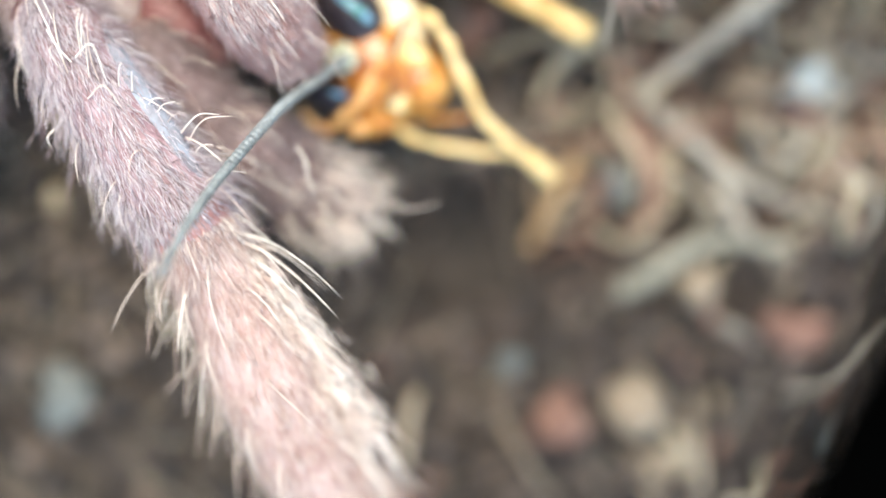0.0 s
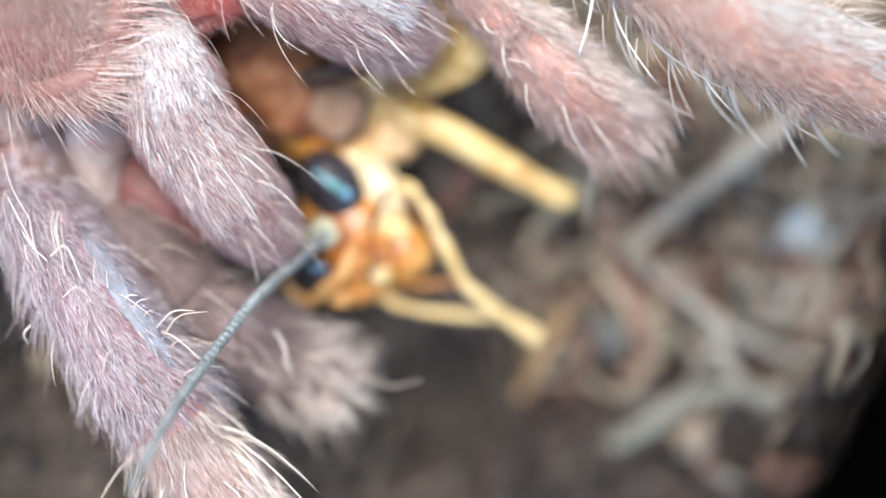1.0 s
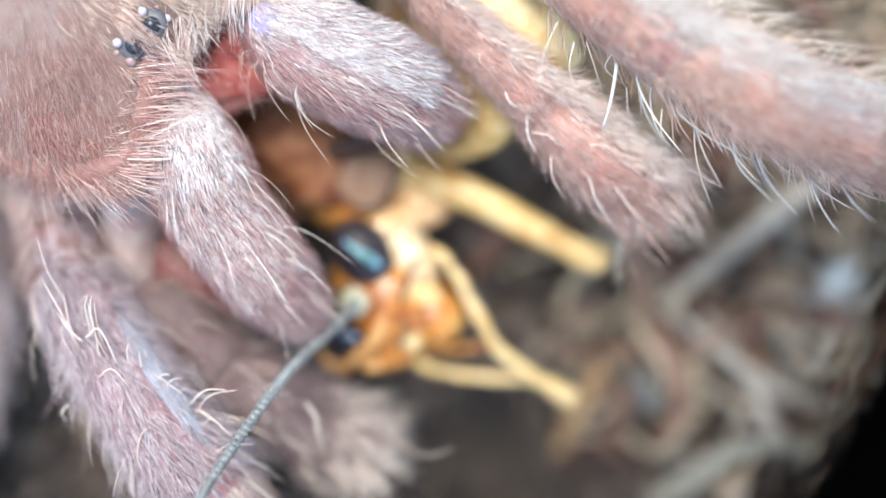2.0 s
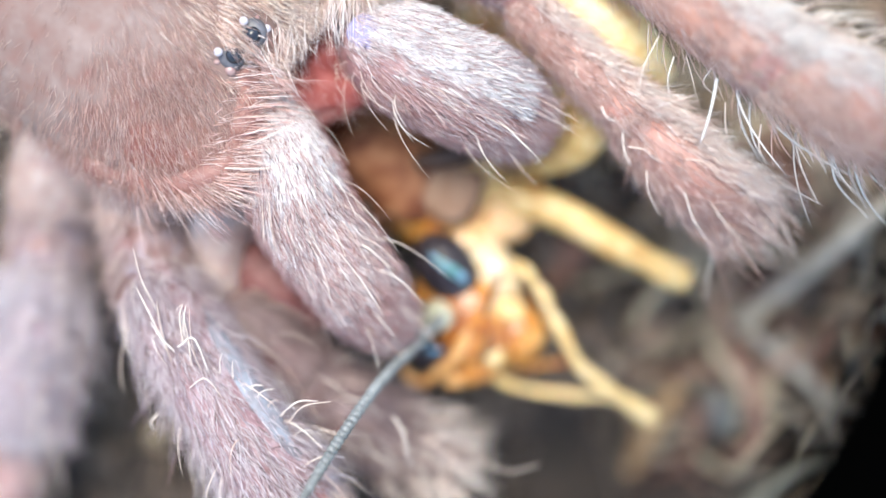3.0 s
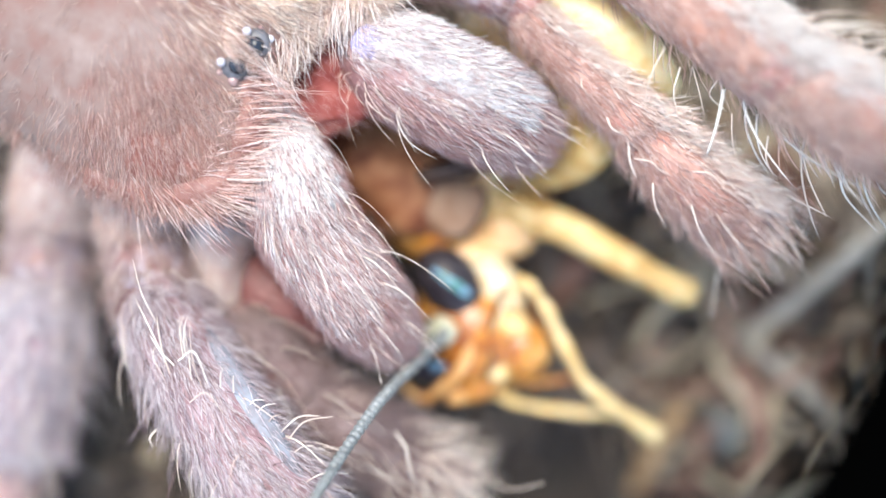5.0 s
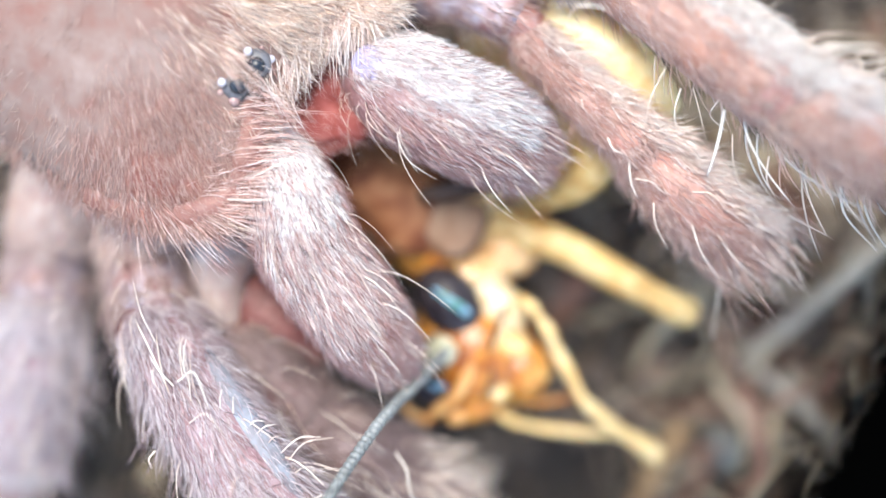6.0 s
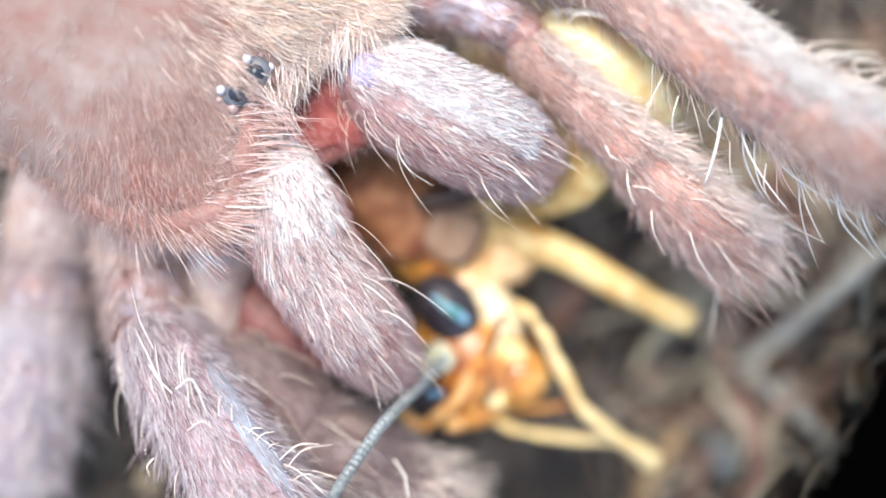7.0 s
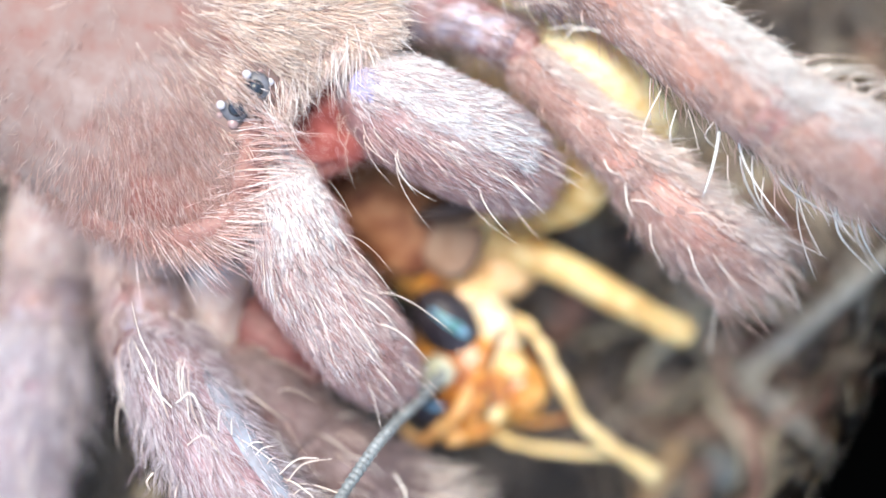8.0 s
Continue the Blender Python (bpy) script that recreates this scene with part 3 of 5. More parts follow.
def build_chelicera(rows, inner, fang_rows, dark_span, furry, white):
    tube = Tube(rows, 26, 28, flat=1.05, lumps=0.05, blunt=0.9)
    ob = limb("chelicera", tube, JAW, "swollen hairy pink chelicera")
    lo, hi = furry
    coat(tube, ob, 6800, (0.32, 0.62), 0.0105, JAW_HAIR, 0.27, hi=0.72, arc=(lo, hi), wild=0.08)
    coat(tube, ob, 6800, (0.3, 0.58), 0.0105, JAW_HAIR, 0.18, hi=0.62, arc=(lo + 0.25, hi - 0.25), wild=0.08)
    # White hairs on the upper side paint the jaw's bright highlight.
    hairs("highlight_coat", tube.spots(white[0], 0.02, white[3], arc=white[1:3]), (0.3, 0.62), 0.0125, 1.0, 0.4, JAW_WHITE, ob, wild=0.1, clump=0.16, label="fur whitened to paint a highlight along the jaw's crest")
    coat(tube, ob, 2200, (0.35, 0.7), 0.0115, JAW_HAIR, 0.3, hi=0.3, arc=(lo - 0.2, hi + 0.2), wild=0.15)
    coat(tube, ob, 5200, (0.4, 0.8), 0.0110, JAW_ROSE, 0.24, lo=0.32, arc=(0.0, 3.0), wild=0.13)
    for arc in ((-1.0, 1.2), (2.5, 4.1)):
        hairs("under_hair", tube.spots(2000, arc=arc), (0.35, 0.75), 0.0110, 1.0, 0.22, JAW_ROSE, ob, wild=0.16, label="rosy hair of the jaw's flank", clump=0.3)
    hairs("guard_hair", tube.spots(320, 0.05, 0.62, arc=(lo, hi)), (0.5, 0.9), 0.0120, 1.0, 0.26, JAW_WHITE, ob, bend=0.3, wild=0.1, rings=5, clump=0.2)
    hairs("guard_hair", tube.spots(360, 0.5, 0.97, arc=(0.4, 2.8)), (0.5, 1.0), 0.0125, 1.0, 0.26, JAW_HAIR, ob, bend=0.3, wild=0.1, rings=5, clump=0.2)
    fang = Tube(fang_rows, 14, 12, blunt=0.3)
    part("fang", fang.mesh("fang", LINE), ob, "black curved fang")
    hairs("dark_hair", tube.spots(600, 0.03, 0.8, 0.9), (0.25, 0.5), 0.011, 1.0, 0.4, DARK_HAIR, ob, wild=0.3, clump=0.3)
    hairs("hooked_dark_hair", tube.spots(34, *dark_span, arc=(1.1, 2.1)), (0.35, 0.6), 0.017, 0.5, 0.9, DARK_HAIR, ob, bend=1.1, wild=0.5, rings=6, label="short black hooked hairs")
    hairs("bristle", tube.spots(16, 0.38, 0.85, arc=(0.9, 2.3)), (1.2, 2.3), 0.0155, 1.0, 0.3, BRISTLE, ob, bend=0.12, wild=0.12, sag=(0.05, -0.25, 0.12), rings=8)
    hairs("bristle", tube.spots(16, 0.15, 0.9, arc=inner), (1.0, 2.0), 0.0165, 0.35, 1.0, BRISTLE, ob, bend=1.0, wild=0.18, sag=(0.0, -0.15, 0.2), rings=9)
    return ob


build_chelicera([(-6.5, 3.9, 8.4, 1.3), (-5.6, 2.2, 9.3, 1.7), (-4.85, 0.35, 9.3, 1.74), (-3.4, -1.8, 8.8, 1.62), (-2.6, -2.9, 8.3, 1.15)], (2.1, 2.75), [(-3.2, -1.8, 7.4, 0.5), (-3.1, -0.4, 6.5, 0.45), (-3.2, 1.0, 5.9, 0.3)], (0.1, 0.55), (0.7, 2.7), (3000, 1.35, 2.7, 0.42))
build_chelicera([(-2.9, 6.7, 8.6, 1.3), (-1.9, 6.05, 9.3, 1.78), (-0.45, 5.2, 9.4, 1.86), (1.2, 4.45, 9.2, 1.76), (2.05, 4.0, 8.8, 1.4)], (0.35, 0.95), [(2.0, 3.4, 7.8, 0.6), (0.6, 2.8, 6.8, 0.5), (-1.2, 2.4, 6.4, 0.3)], (0.0, 0.2), (1.1, 3.1), (10500, 1.5, 3.3, 0.8))
# The brown blob stands for the cricket's shield, though hung on the spider.
for place, axes, turn, skin, label in (((-3.95, 5.75, 8.35), (2.8, 1.7, 1.15), 38, FLESH, "deep red soft membrane between the jaws"), ((-2.5, 3.4, 4.45), (5.0, 3.7, 1.5), 20, SHIELD_FILL, "brown blob standing for the cricket's shield below the jaws")):
    v, f = blob(place, axes, (0, 0, turn), sub=4, lumps=0.4)
    ob = part("membrane", mesh_of("membrane", v, f, [skin]), tarantula, label)
    ob.matrix_parent_inverse = tarantula.matrix_world.inverted()
    if skin is FLESH:
        skin_p = np.array(v)
        keep = np.flatnonzero(skin_p[:, 2] > place[2] + 0.25)
        keep = rng.choice(keep, 420)
        nrm = unit((skin_p[keep] - np.array(place)) / np.array(axes) ** 2)
        hairs("membrane_down", (skin_p[keep] + rng.normal(0, 0.06, (420, 3)), nrm, np.tile((0.75, -0.6, -0.2), (420, 1))), (0.25, 0.55), 0.01, 1.0, 0.4, JAW_ROSE, ob, wild=0.3, clump=0.3)


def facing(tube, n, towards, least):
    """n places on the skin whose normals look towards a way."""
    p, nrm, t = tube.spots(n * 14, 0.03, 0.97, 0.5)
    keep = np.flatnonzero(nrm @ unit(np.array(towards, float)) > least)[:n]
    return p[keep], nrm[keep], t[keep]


def build_segment(name, rows, coat_n, bristle_n, mat=CUTICLE, label="", flat=1.0, **kw):
    tube = Tube(rows, 22, 22, flat=flat, lumps=0.06, blunt=0.6)
    ob = limb(name, tube, mat, label)
    if coat_n:
        coat(tube, ob, int(coat_n * 1.25), kw.get("length", (0.35, 0.8)), 0.0125, kw.get("hair", HAIR), kw.get("lift", 0.4), arc=kw.get("arc"))
    fluff = kw.get("fluff", coat_n // 9)
    if fluff:
        for arc in ((-0.7, 0.5), (2.64, 3.84)):
            hairs("side_fluff", tube.spots(fluff, arc=arc), kw.get("fluff_length", (0.5, 1.1)), 0.0135, 0.7, 0.8, kw.get("hair", HAIR), ob, bend=0.5, wild=0.3, rings=4)
    if kw.get("crest"):
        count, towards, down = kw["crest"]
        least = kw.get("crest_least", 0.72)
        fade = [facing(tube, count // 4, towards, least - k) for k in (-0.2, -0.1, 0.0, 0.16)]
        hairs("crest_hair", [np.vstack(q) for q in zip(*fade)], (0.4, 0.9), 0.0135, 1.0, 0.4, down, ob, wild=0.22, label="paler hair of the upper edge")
    if kw.get("dark"):
        hairs("dark_hair", tube.spots(kw["dark"], 0.05, 0.95, 1.0), (0.3, 0.7), 0.0125, 1.0, 0.5, DARK_HAIR, ob, wild=0.3)
    if kw.get("flank"):
        for towards in kw["flank"][1:]:
            hairs("flank_bristle", facing(tube, kw["flank"][0], towards, 0.7), (1.0, 2.1), 0.024, 0.45, 1.0, BRISTLE, ob, bend=0.75, wild=0.3, rings=7, label="long curved cream bristles")
    if kw.get("hooks"):
        count, towards, droop = kw["hooks"]
        hairs("hooked_bristle", facing(tube, count, towards, 0.75), kw.get("hook_length", (0.6, 1.25)), 0.019, 0.25, 1.0, BRISTLE, ob, bend=0.2, wild=0.4, sag=droop, rings=7, label="pale hooked bristles")
    if kw.get("brush"):
        hairs("brush", tube.spots(kw["brush"], 0.62, 1.0, 0.4), (0.8, 2.1), 0.028, 0.9, 0.7, BRISTLE, ob, bend=0.3, wild=0.3, rings=5)
    if bristle_n:
        bristles(tube, ob, int(bristle_n * 0.45), kw.get("long", (1.0, 2.0)), kw.get("thick", 0.022), kw.get("stand", 1.0))
    return ob


# foreleg on the spider's right, held high over the cricket's feeler
build_segment("coxa", [(-9.8, 4.5, 6.4, 1.6), (-11.0, 1.7, 7.0, 1.65), (-11.3, 0.4, 6.9, 1.5)], 900, 8, PALE_FLESH, "pale pink leg root under the carapace", hair=DOWN, length=(0.4, 0.9))
build_segment("membrane", [(-11.7, 0.1, 5.7, 1.25), (-11.55, -0.3, 5.9, 1.3)], 0, 0, MEMBRANE, "dark red joint fold")
build_segment("trochanter", [(-11.4, 0.1, 6.3, 1.6), (-10.6, -1.9, 7.6, 1.55)], 900, 10, JOINT, "lilac bare-skinned leg base")
build_segment("membrane", [(-10.85, -1.5, 7.2, 1.6), (-10.6, -2.0, 7.6, 1.58)], 300, 0, MEMBRANE, "dark red joint fold")
FORELEG_ROWS = [(-10.45, -2.3, 8.0, 1.35), (-9.8, -3.2, 8.6, 1.45), (-8.6, -4.9, 9.2, 1.5), (-6.9, -7.3, 9.7, 1.55), (-5.7, -9.0, 9.7, 1.6)]
foreleg_tube = Tube(FORELEG_ROWS, 22, 22, lumps=0.06, blunt=0.6)
foreleg = build_segment("femur", FORELEG_ROWS, 4800, 50, LEG_SKIN, hair=LILAC_HAIR, arc=(-0.9, 2.1), fluff_length=(0.6, 1.4), dark=260, flank=(7, (0.8, 0.5, 0.35), (-0.8, -0.5, 0.1)), hooks=(5, (-0.8, -0.5, 0.2), (1.0, -0.9, 0.1)), label="pink leg segment with dense pale hair")
build_segment("membrane", [(-5.6, -9.1, 9.75, 1.5), (-5.3, -9.7, 9.75, 1.46)], 0, 0, FOLD, "pink fold at the knee")
shin = build_segment("tibia", [(-5.3, -9.7, 9.7, 1.45), (-4.15, -11.9, 9.4, 1.58), (-2.95, -14.5, 9.0, 1.8), (-1.8, -17.0, 8.4, 1.85), (-0.4, -19.8, 7.4, 1.75)], 6600, 60, SHIN, long=(1.4, 2.8), hair=SHIN_HAIR, fluff=420, crest=(800, (0.9, 0.35, 0.3), CREAM_FRINGE), flank=(34, (0.85, 0.4, 0.3), (-0.85, -0.4, 0.2)), fluff_length=(0.6, 1.3), label="rosy leg segment with long cream bristles")
build_segment("metatarsus", [(-0.2, -20.2, 7.2, 1.66), (1.1, -22.6, 6.2, 1.5), (2.5, -25.2, 4.6, 1.3), (4.2, -28.0, 1.6, 1.1)], 2500, 180, SHIN, hair=DOWN, fluff=600, fluff_length=(0.8, 1.9), long=(1.4, 2.8), label="pale hairy foot segment")
hairs("edge_bristle", along((-4.0, -9.4, 10.4), (0.4, -17.4, 9.2), 40, (0.85, 0.4, 0.3), (0.3, -0.95, -0.1), 0.15), (1.4, 3.1), 0.03, 0.5, 1.0, BRISTLE, shin, bend=0.6, wild=0.25, sag=(0.1, -0.3, 0.05), rings=9, label="long curved cream bristles of the inner edge")
hairs("edge_bristle", along((-6.6, -10.0, 9.9), (-3.6, -16.6, 8.7), 30, (-0.85, -0.3, 0.2), (0.1, -1.0, -0.1), 0.15), (1.0, 2.4), 0.03, 0.5, 0.9, BRISTLE, shin, bend=0.6, wild=0.3, sag=(0.1, -0.3, 0.05), rings=9, label="long curved cream bristles of the outer edge")
hairs("down_tuft", along((-3.0, -10.8, 10.2), (1.0, -17.2, 9.0), 380, (0.6, 0.2, 0.7), (0.45, -0.9, 0.0), 0.35), (0.5, 1.2), 0.016, 0.9, 0.45, CREAM_FRINGE, shin, bend=0.5, wild=0.25, rings=5, clump=0.5)
build_segment("patch", [(-3.0, 6.7, 10.52, 0.5), (-2.35, 6.3, 10.82, 0.68), (-1.6, 5.95, 10.95, 0.4)], 200, 0, LILAC, "bare lilac patch on the jaw's root", flat=0.4, hair=JAW_HAIR, length=(0.3, 0.6))
BACKWARD = [((-9.5, -4.2, 10.3), (-0.35, 1.7, 0.5)), ((-9.3, -4.6, 10.4), (-0.5, 1.2, 0.5)), ((-8.5, -4.3, 10.5), (-0.1, 1.0, 0.7)), ((-8.2, -4.9, 10.7), (-0.2, 0.9, 0.8)), ((-8.9, -3.9, 10.2), (0.1, 1.0, 0.9))]
roots, ways = np.array([p for p, w in BACKWARD]), unit(np.array([w for p, w in BACKWARD]))
hairs("backward_bristle", (roots, np.tile((0, 0, 1.0), (5, 1)), ways), (2.0, 3.4), 0.03, 1.0, 0.1, BRISTLE, foreleg, bend=0.1, wild=0.05, rings=6)
build_segment("bare_stripe", [(-9.0, -2.9, 9.2, 0.5), (-7.8, -4.6, 9.8, 0.72), (-6.2, -6.8, 10.3, 0.72), (-5.1, -8.3, 10.4, 0.45)], 260, 14, STRIPE, "smooth bluish stripe along the leg", flat=0.8, hair=LILAC_HAIR, fluff=60)
hairs("hair_coat", foreleg_tube.spots(2200, arc=(1.6, 3.2)), (0.3, 0.7), 0.0125, 1.0, 0.4, LILAC_HAIR, foreleg, wild=0.25, clump=0.4)
hairs("dark_hair", foreleg_tube.spots(260, arc=(0.8, 2.6)), (0.3, 0.6), 0.014, 1.0, 0.5, DARK_HAIR, foreleg, wild=0.35, clump=0.4)
curved_bristles("curved_bristle", [
    [(-9.9, -2.69, 10.3), (-10.2, -1.7, 10.9), (-10.38, -0.62, 11.2)], [(-9.18, -4.11, 10.7), (-9.6, -3.6, 10.9), (-9.88, -3.1, 11.0)], [(-8.86, -3.9, 10.7), (-8.8, -2.9, 11.4), (-8.63, -2.47, 11.6), (-8.82, -2.64, 11.7)],
    [(-8.6, -4.6, 10.7), (-8.55, -3.6, 11.3), (-8.63, -2.7, 11.6)], [(-9.01, -3.95, 10.8), (-8.3, -3.6, 11.5), (-7.93, -4.83, 11.0)], [(-8.6, -5.3, 10.9), (-7.9, -4.9, 11.6), (-7.4, -5.6, 11.3)],
    [(-7.63, -4.86, 10.7), (-7.55, -4.4, 11.1), (-7.42, -4.11, 11.3)], [(-7.2, -5.0, 10.7), (-7.15, -4.6, 11.0), (-7.1, -4.4, 11.2)], [(-6.81, -5.57, 10.3), (-6.5, -5.25, 10.8), (-6.15, -5.23, 10.9)],
    [(-6.61, -5.92, 10.3), (-6.2, -5.45, 10.8), (-5.75, -5.32, 11.0)], [(-6.2, -6.2, 10.3), (-5.9, -5.8, 10.8), (-5.6, -5.7, 10.9)], [(-5.78, -6.45, 10.3), (-5.0, -5.75, 11.1), (-4.29, -5.71, 11.1)],
    [(-5.5, -6.7, 10.3), (-4.8, -5.9, 11.1), (-3.87, -5.74, 11.0)], [(-5.3, -7.1, 10.3), (-4.9, -6.75, 10.9), (-4.5, -6.7, 11.0)], [(-9.91, -6.33, 10.2), (-10.1, -6.6, 10.3), (-10.09, -6.94, 10.0)],
    [(-5.0, -8.1, 10.4), (-4.2, -7.6, 11.0), (-3.4, -7.6, 11.0)]], 0.026, BRISTLE, foreleg, "single pale hooked bristles")
hairs("hanging_bristle", along((-10.9, -3.6, 8.9), (-7.4, -9.3, 9.3), 95, (-0.9, -0.3, 0.0), (-0.1, -1.0, -0.15), 0.2), (0.7, 1.6), 0.026, 0.85, 0.6, LILAC_HAIR, foreleg, bend=0.5, wild=0.25, sag=(0.25, -0.1, -0.1), rings=7, clump=0.3, label="drooping pale bristles on the outer edge")
# pedipalp on the spider's right, its shade put into darker colours
build_segment("palp_femur", [(-7.9, -3.1, 7.0, 1.15), (-7.1, -3.9, 7.2, 1.35), (-5.6, -5.4, 6.9, 1.45)], 3000, 40, SHADED_PALP_SKIN, hair=SHADED_PALP_HAIR, fluff=260, fluff_length=(0.5, 0.9), length=(0.3, 0.6), label="mauve-pink feeler segment, darkened to look shaded")
right_palp = build_segment("palp_tarsus", [(-5.2, -5.8, 6.8, 1.4), (-3.4, -7.2, 6.3, 1.55), (-1.9, -8.2, 5.8, 1.45), (-0.6, -9.1, 5.3, 1.1)], 4200, 130, SHADED_PALP_SKIN, hair=SHADED_PALP_HAIR, brush=160, fluff=500, long=(0.9, 1.9), length=(0.3, 0.7), hooks=(16, (0.2, 0.3, 0.9), (0.9, -0.9, 0.0)), label="blunt mauve-pink feeler end, bristly, darkened to look shaded")
build_segment("membrane", [(-8.0, -0.6, 6.5, 0.9), (-7.1, -1.7, 6.6, 1.25), (-6.3, -2.7, 6.5, 1.35), (-5.6, -3.7, 6.2, 1.1)], 110, 0, MEMBRANE, "dark red bare joint", hair=JAW_ROSE, flat=0.75, fluff=10)
build_segment("coxa", [(-7.7, 4.0, 5.8, 1.4), (-8.2, 1.0, 7.1, 1.45), (-8.5, -0.7, 7.15, 1.05), (-8.35, -1.8, 7.0, 0.8), (-8.1, -2.9, 6.8, 0.5)], 250, 12, PALE_FLESH, "pale lobe at the feeler's base")
curved_bristles("curved_bristle", [
    [(1.0, -8.6, 6.6), (2.1, -8.95, 7.3), (3.28, -8.65, 7.6)], [(-2.0, -6.7, 8.4), (-1.6, -7.2, 8.9), (-1.5, -7.9, 8.8), (-1.25, -8.5, 8.7)], [(-0.9, -7.6, 7.6), (0.1, -8.3, 8.0), (0.6, -9.2, 7.6)],
    [(-3.6, -6.1, 8.2), (-2.9, -6.2, 8.7), (-2.3, -6.7, 8.6)], [(-1.2, -8.6, 7.0), (-0.7, -9.6, 7.2), (0.1, -10.4, 6.7)], [(-2.4, -8.6, 6.8), (-2.3, -9.6, 6.8), (-1.9, -10.5, 6.2)]], 0.03, BRISTLE, right_palp, "single pale wavy bristles")
# pedipalp on the spider's left
build_segment("palp_patella", [(-1.8, 9.6, 8.0, 0.95), (0.2, 9.2, 8.7, 0.95), (2.0, 8.35, 9.05, 0.88)], 500, 8, JOINT, "lilac bare joint of the feeler")
build_segment("membrane", [(1.9, 8.4, 8.9, 0.86), (2.6, 8.0, 8.9, 0.8)], 60, 0, FOLD, "dark red fold of the feeler", hair=PALP_HAIR, fluff=0)
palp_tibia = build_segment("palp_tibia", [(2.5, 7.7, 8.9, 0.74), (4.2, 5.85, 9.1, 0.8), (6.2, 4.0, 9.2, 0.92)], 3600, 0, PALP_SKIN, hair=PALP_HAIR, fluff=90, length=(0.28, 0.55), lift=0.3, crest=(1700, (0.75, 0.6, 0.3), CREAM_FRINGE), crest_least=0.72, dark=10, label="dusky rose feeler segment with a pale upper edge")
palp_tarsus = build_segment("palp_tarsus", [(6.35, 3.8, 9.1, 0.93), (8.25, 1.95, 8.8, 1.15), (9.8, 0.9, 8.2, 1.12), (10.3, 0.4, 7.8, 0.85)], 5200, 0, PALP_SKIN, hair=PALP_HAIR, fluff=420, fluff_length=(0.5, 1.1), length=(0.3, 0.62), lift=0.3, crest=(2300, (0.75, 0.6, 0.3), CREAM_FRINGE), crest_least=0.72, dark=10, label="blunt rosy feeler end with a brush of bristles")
hairs("brush", along((8.6, 0.4, 8.4), (11.2, 2.1, 8.4), 190, (0.3, -0.3, 0.3), (0.64, -0.74, 0.0), 0.35), (1.0, 2.6), 0.026, 1.0, 0.25, DOWN, palp_tarsus, bend=0.15, wild=0.3, sag=(0.1, -0.2, -0.1), rings=6, label="fan of soft bristles at the tip")
hairs("brush", along((9.6, 0.1, 8.0), (10.9, 1.2, 8.0), 40, (0.3, -0.3, 0.3), (0.62, -0.72, -0.15), 0.3), (0.5, 1.2), 0.022, 1.0, 0.25, ROSE_HAIR, palp_tarsus, bend=0.15, wild=0.35, rings=5)
hairs("inner_fringe", along((6.3, 3.2, 9.0), (8.9, 0.7, 8.3), 44, (-0.6, -0.6, 0.1), (0.25, -0.95, -0.1), 0.12), (0.5, 1.2), 0.022, 0.8, 0.6, ROSE_HAIR, palp_tarsus, bend=0.5, wild=0.25, sag=(0.1, -0.2, -0.2), rings=6, label="row of soft bristles on the inner edge")
hairs("outer_fringe", along((7.2, 4.6, 9.3), (10.7, 1.6, 8.6), 26, (0.65, 0.6, 0.2), (0.6, -0.4, 0.0), 0.12), (0.5, 1.3), 0.024, 0.5, 0.9, DOWN, palp_tarsus, bend=0.3, wild=0.35, rings=6)
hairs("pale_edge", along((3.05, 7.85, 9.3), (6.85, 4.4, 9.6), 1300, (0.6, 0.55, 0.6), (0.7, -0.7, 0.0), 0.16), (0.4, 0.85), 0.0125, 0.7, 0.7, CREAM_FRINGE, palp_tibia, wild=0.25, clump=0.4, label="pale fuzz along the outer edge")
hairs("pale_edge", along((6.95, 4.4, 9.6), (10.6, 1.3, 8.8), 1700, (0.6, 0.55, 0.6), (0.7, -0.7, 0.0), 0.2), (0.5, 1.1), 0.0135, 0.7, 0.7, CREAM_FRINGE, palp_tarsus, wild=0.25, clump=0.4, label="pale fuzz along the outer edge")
curved_bristles("curved_bristle", [
    [(4.33, 5.43, 9.95), (4.34, 5.15, 10.0), (4.53, 4.92, 9.9)], [(5.19, 4.12, 9.9), (5.35, 3.75, 10.0), (5.76, 3.57, 9.9)],
    [(6.09, 2.74, 10.0), (6.6, 2.62, 10.2), (6.9, 2.35, 10.1), (7.24, 2.25, 9.9)], [(6.7, 1.93, 10.0), (6.75, 1.2, 10.1), (7.22, 0.4, 9.7)],
    [(5.9, 3.3, 9.9), (5.95, 2.6, 10.0), (6.2, 2.1, 9.8)], [(8.0, 2.3, 10.0), (8.6, 2.2, 10.2), (9.2, 1.6, 9.9)], [(8.0, 1.2, 9.9), (8.3, 0.3, 9.9), (9.0, -0.6, 9.4)],
    [(8.9, 0.9, 9.6), (9.6, 0.0, 9.5), (10.6, -0.8, 8.9)], [(9.5, -0.2, 8.2), (9.35, -1.5, 7.8), (9.3, -2.8, 7.3)]], 0.024, BRISTLE, palp_tarsus, "single white curved bristles")
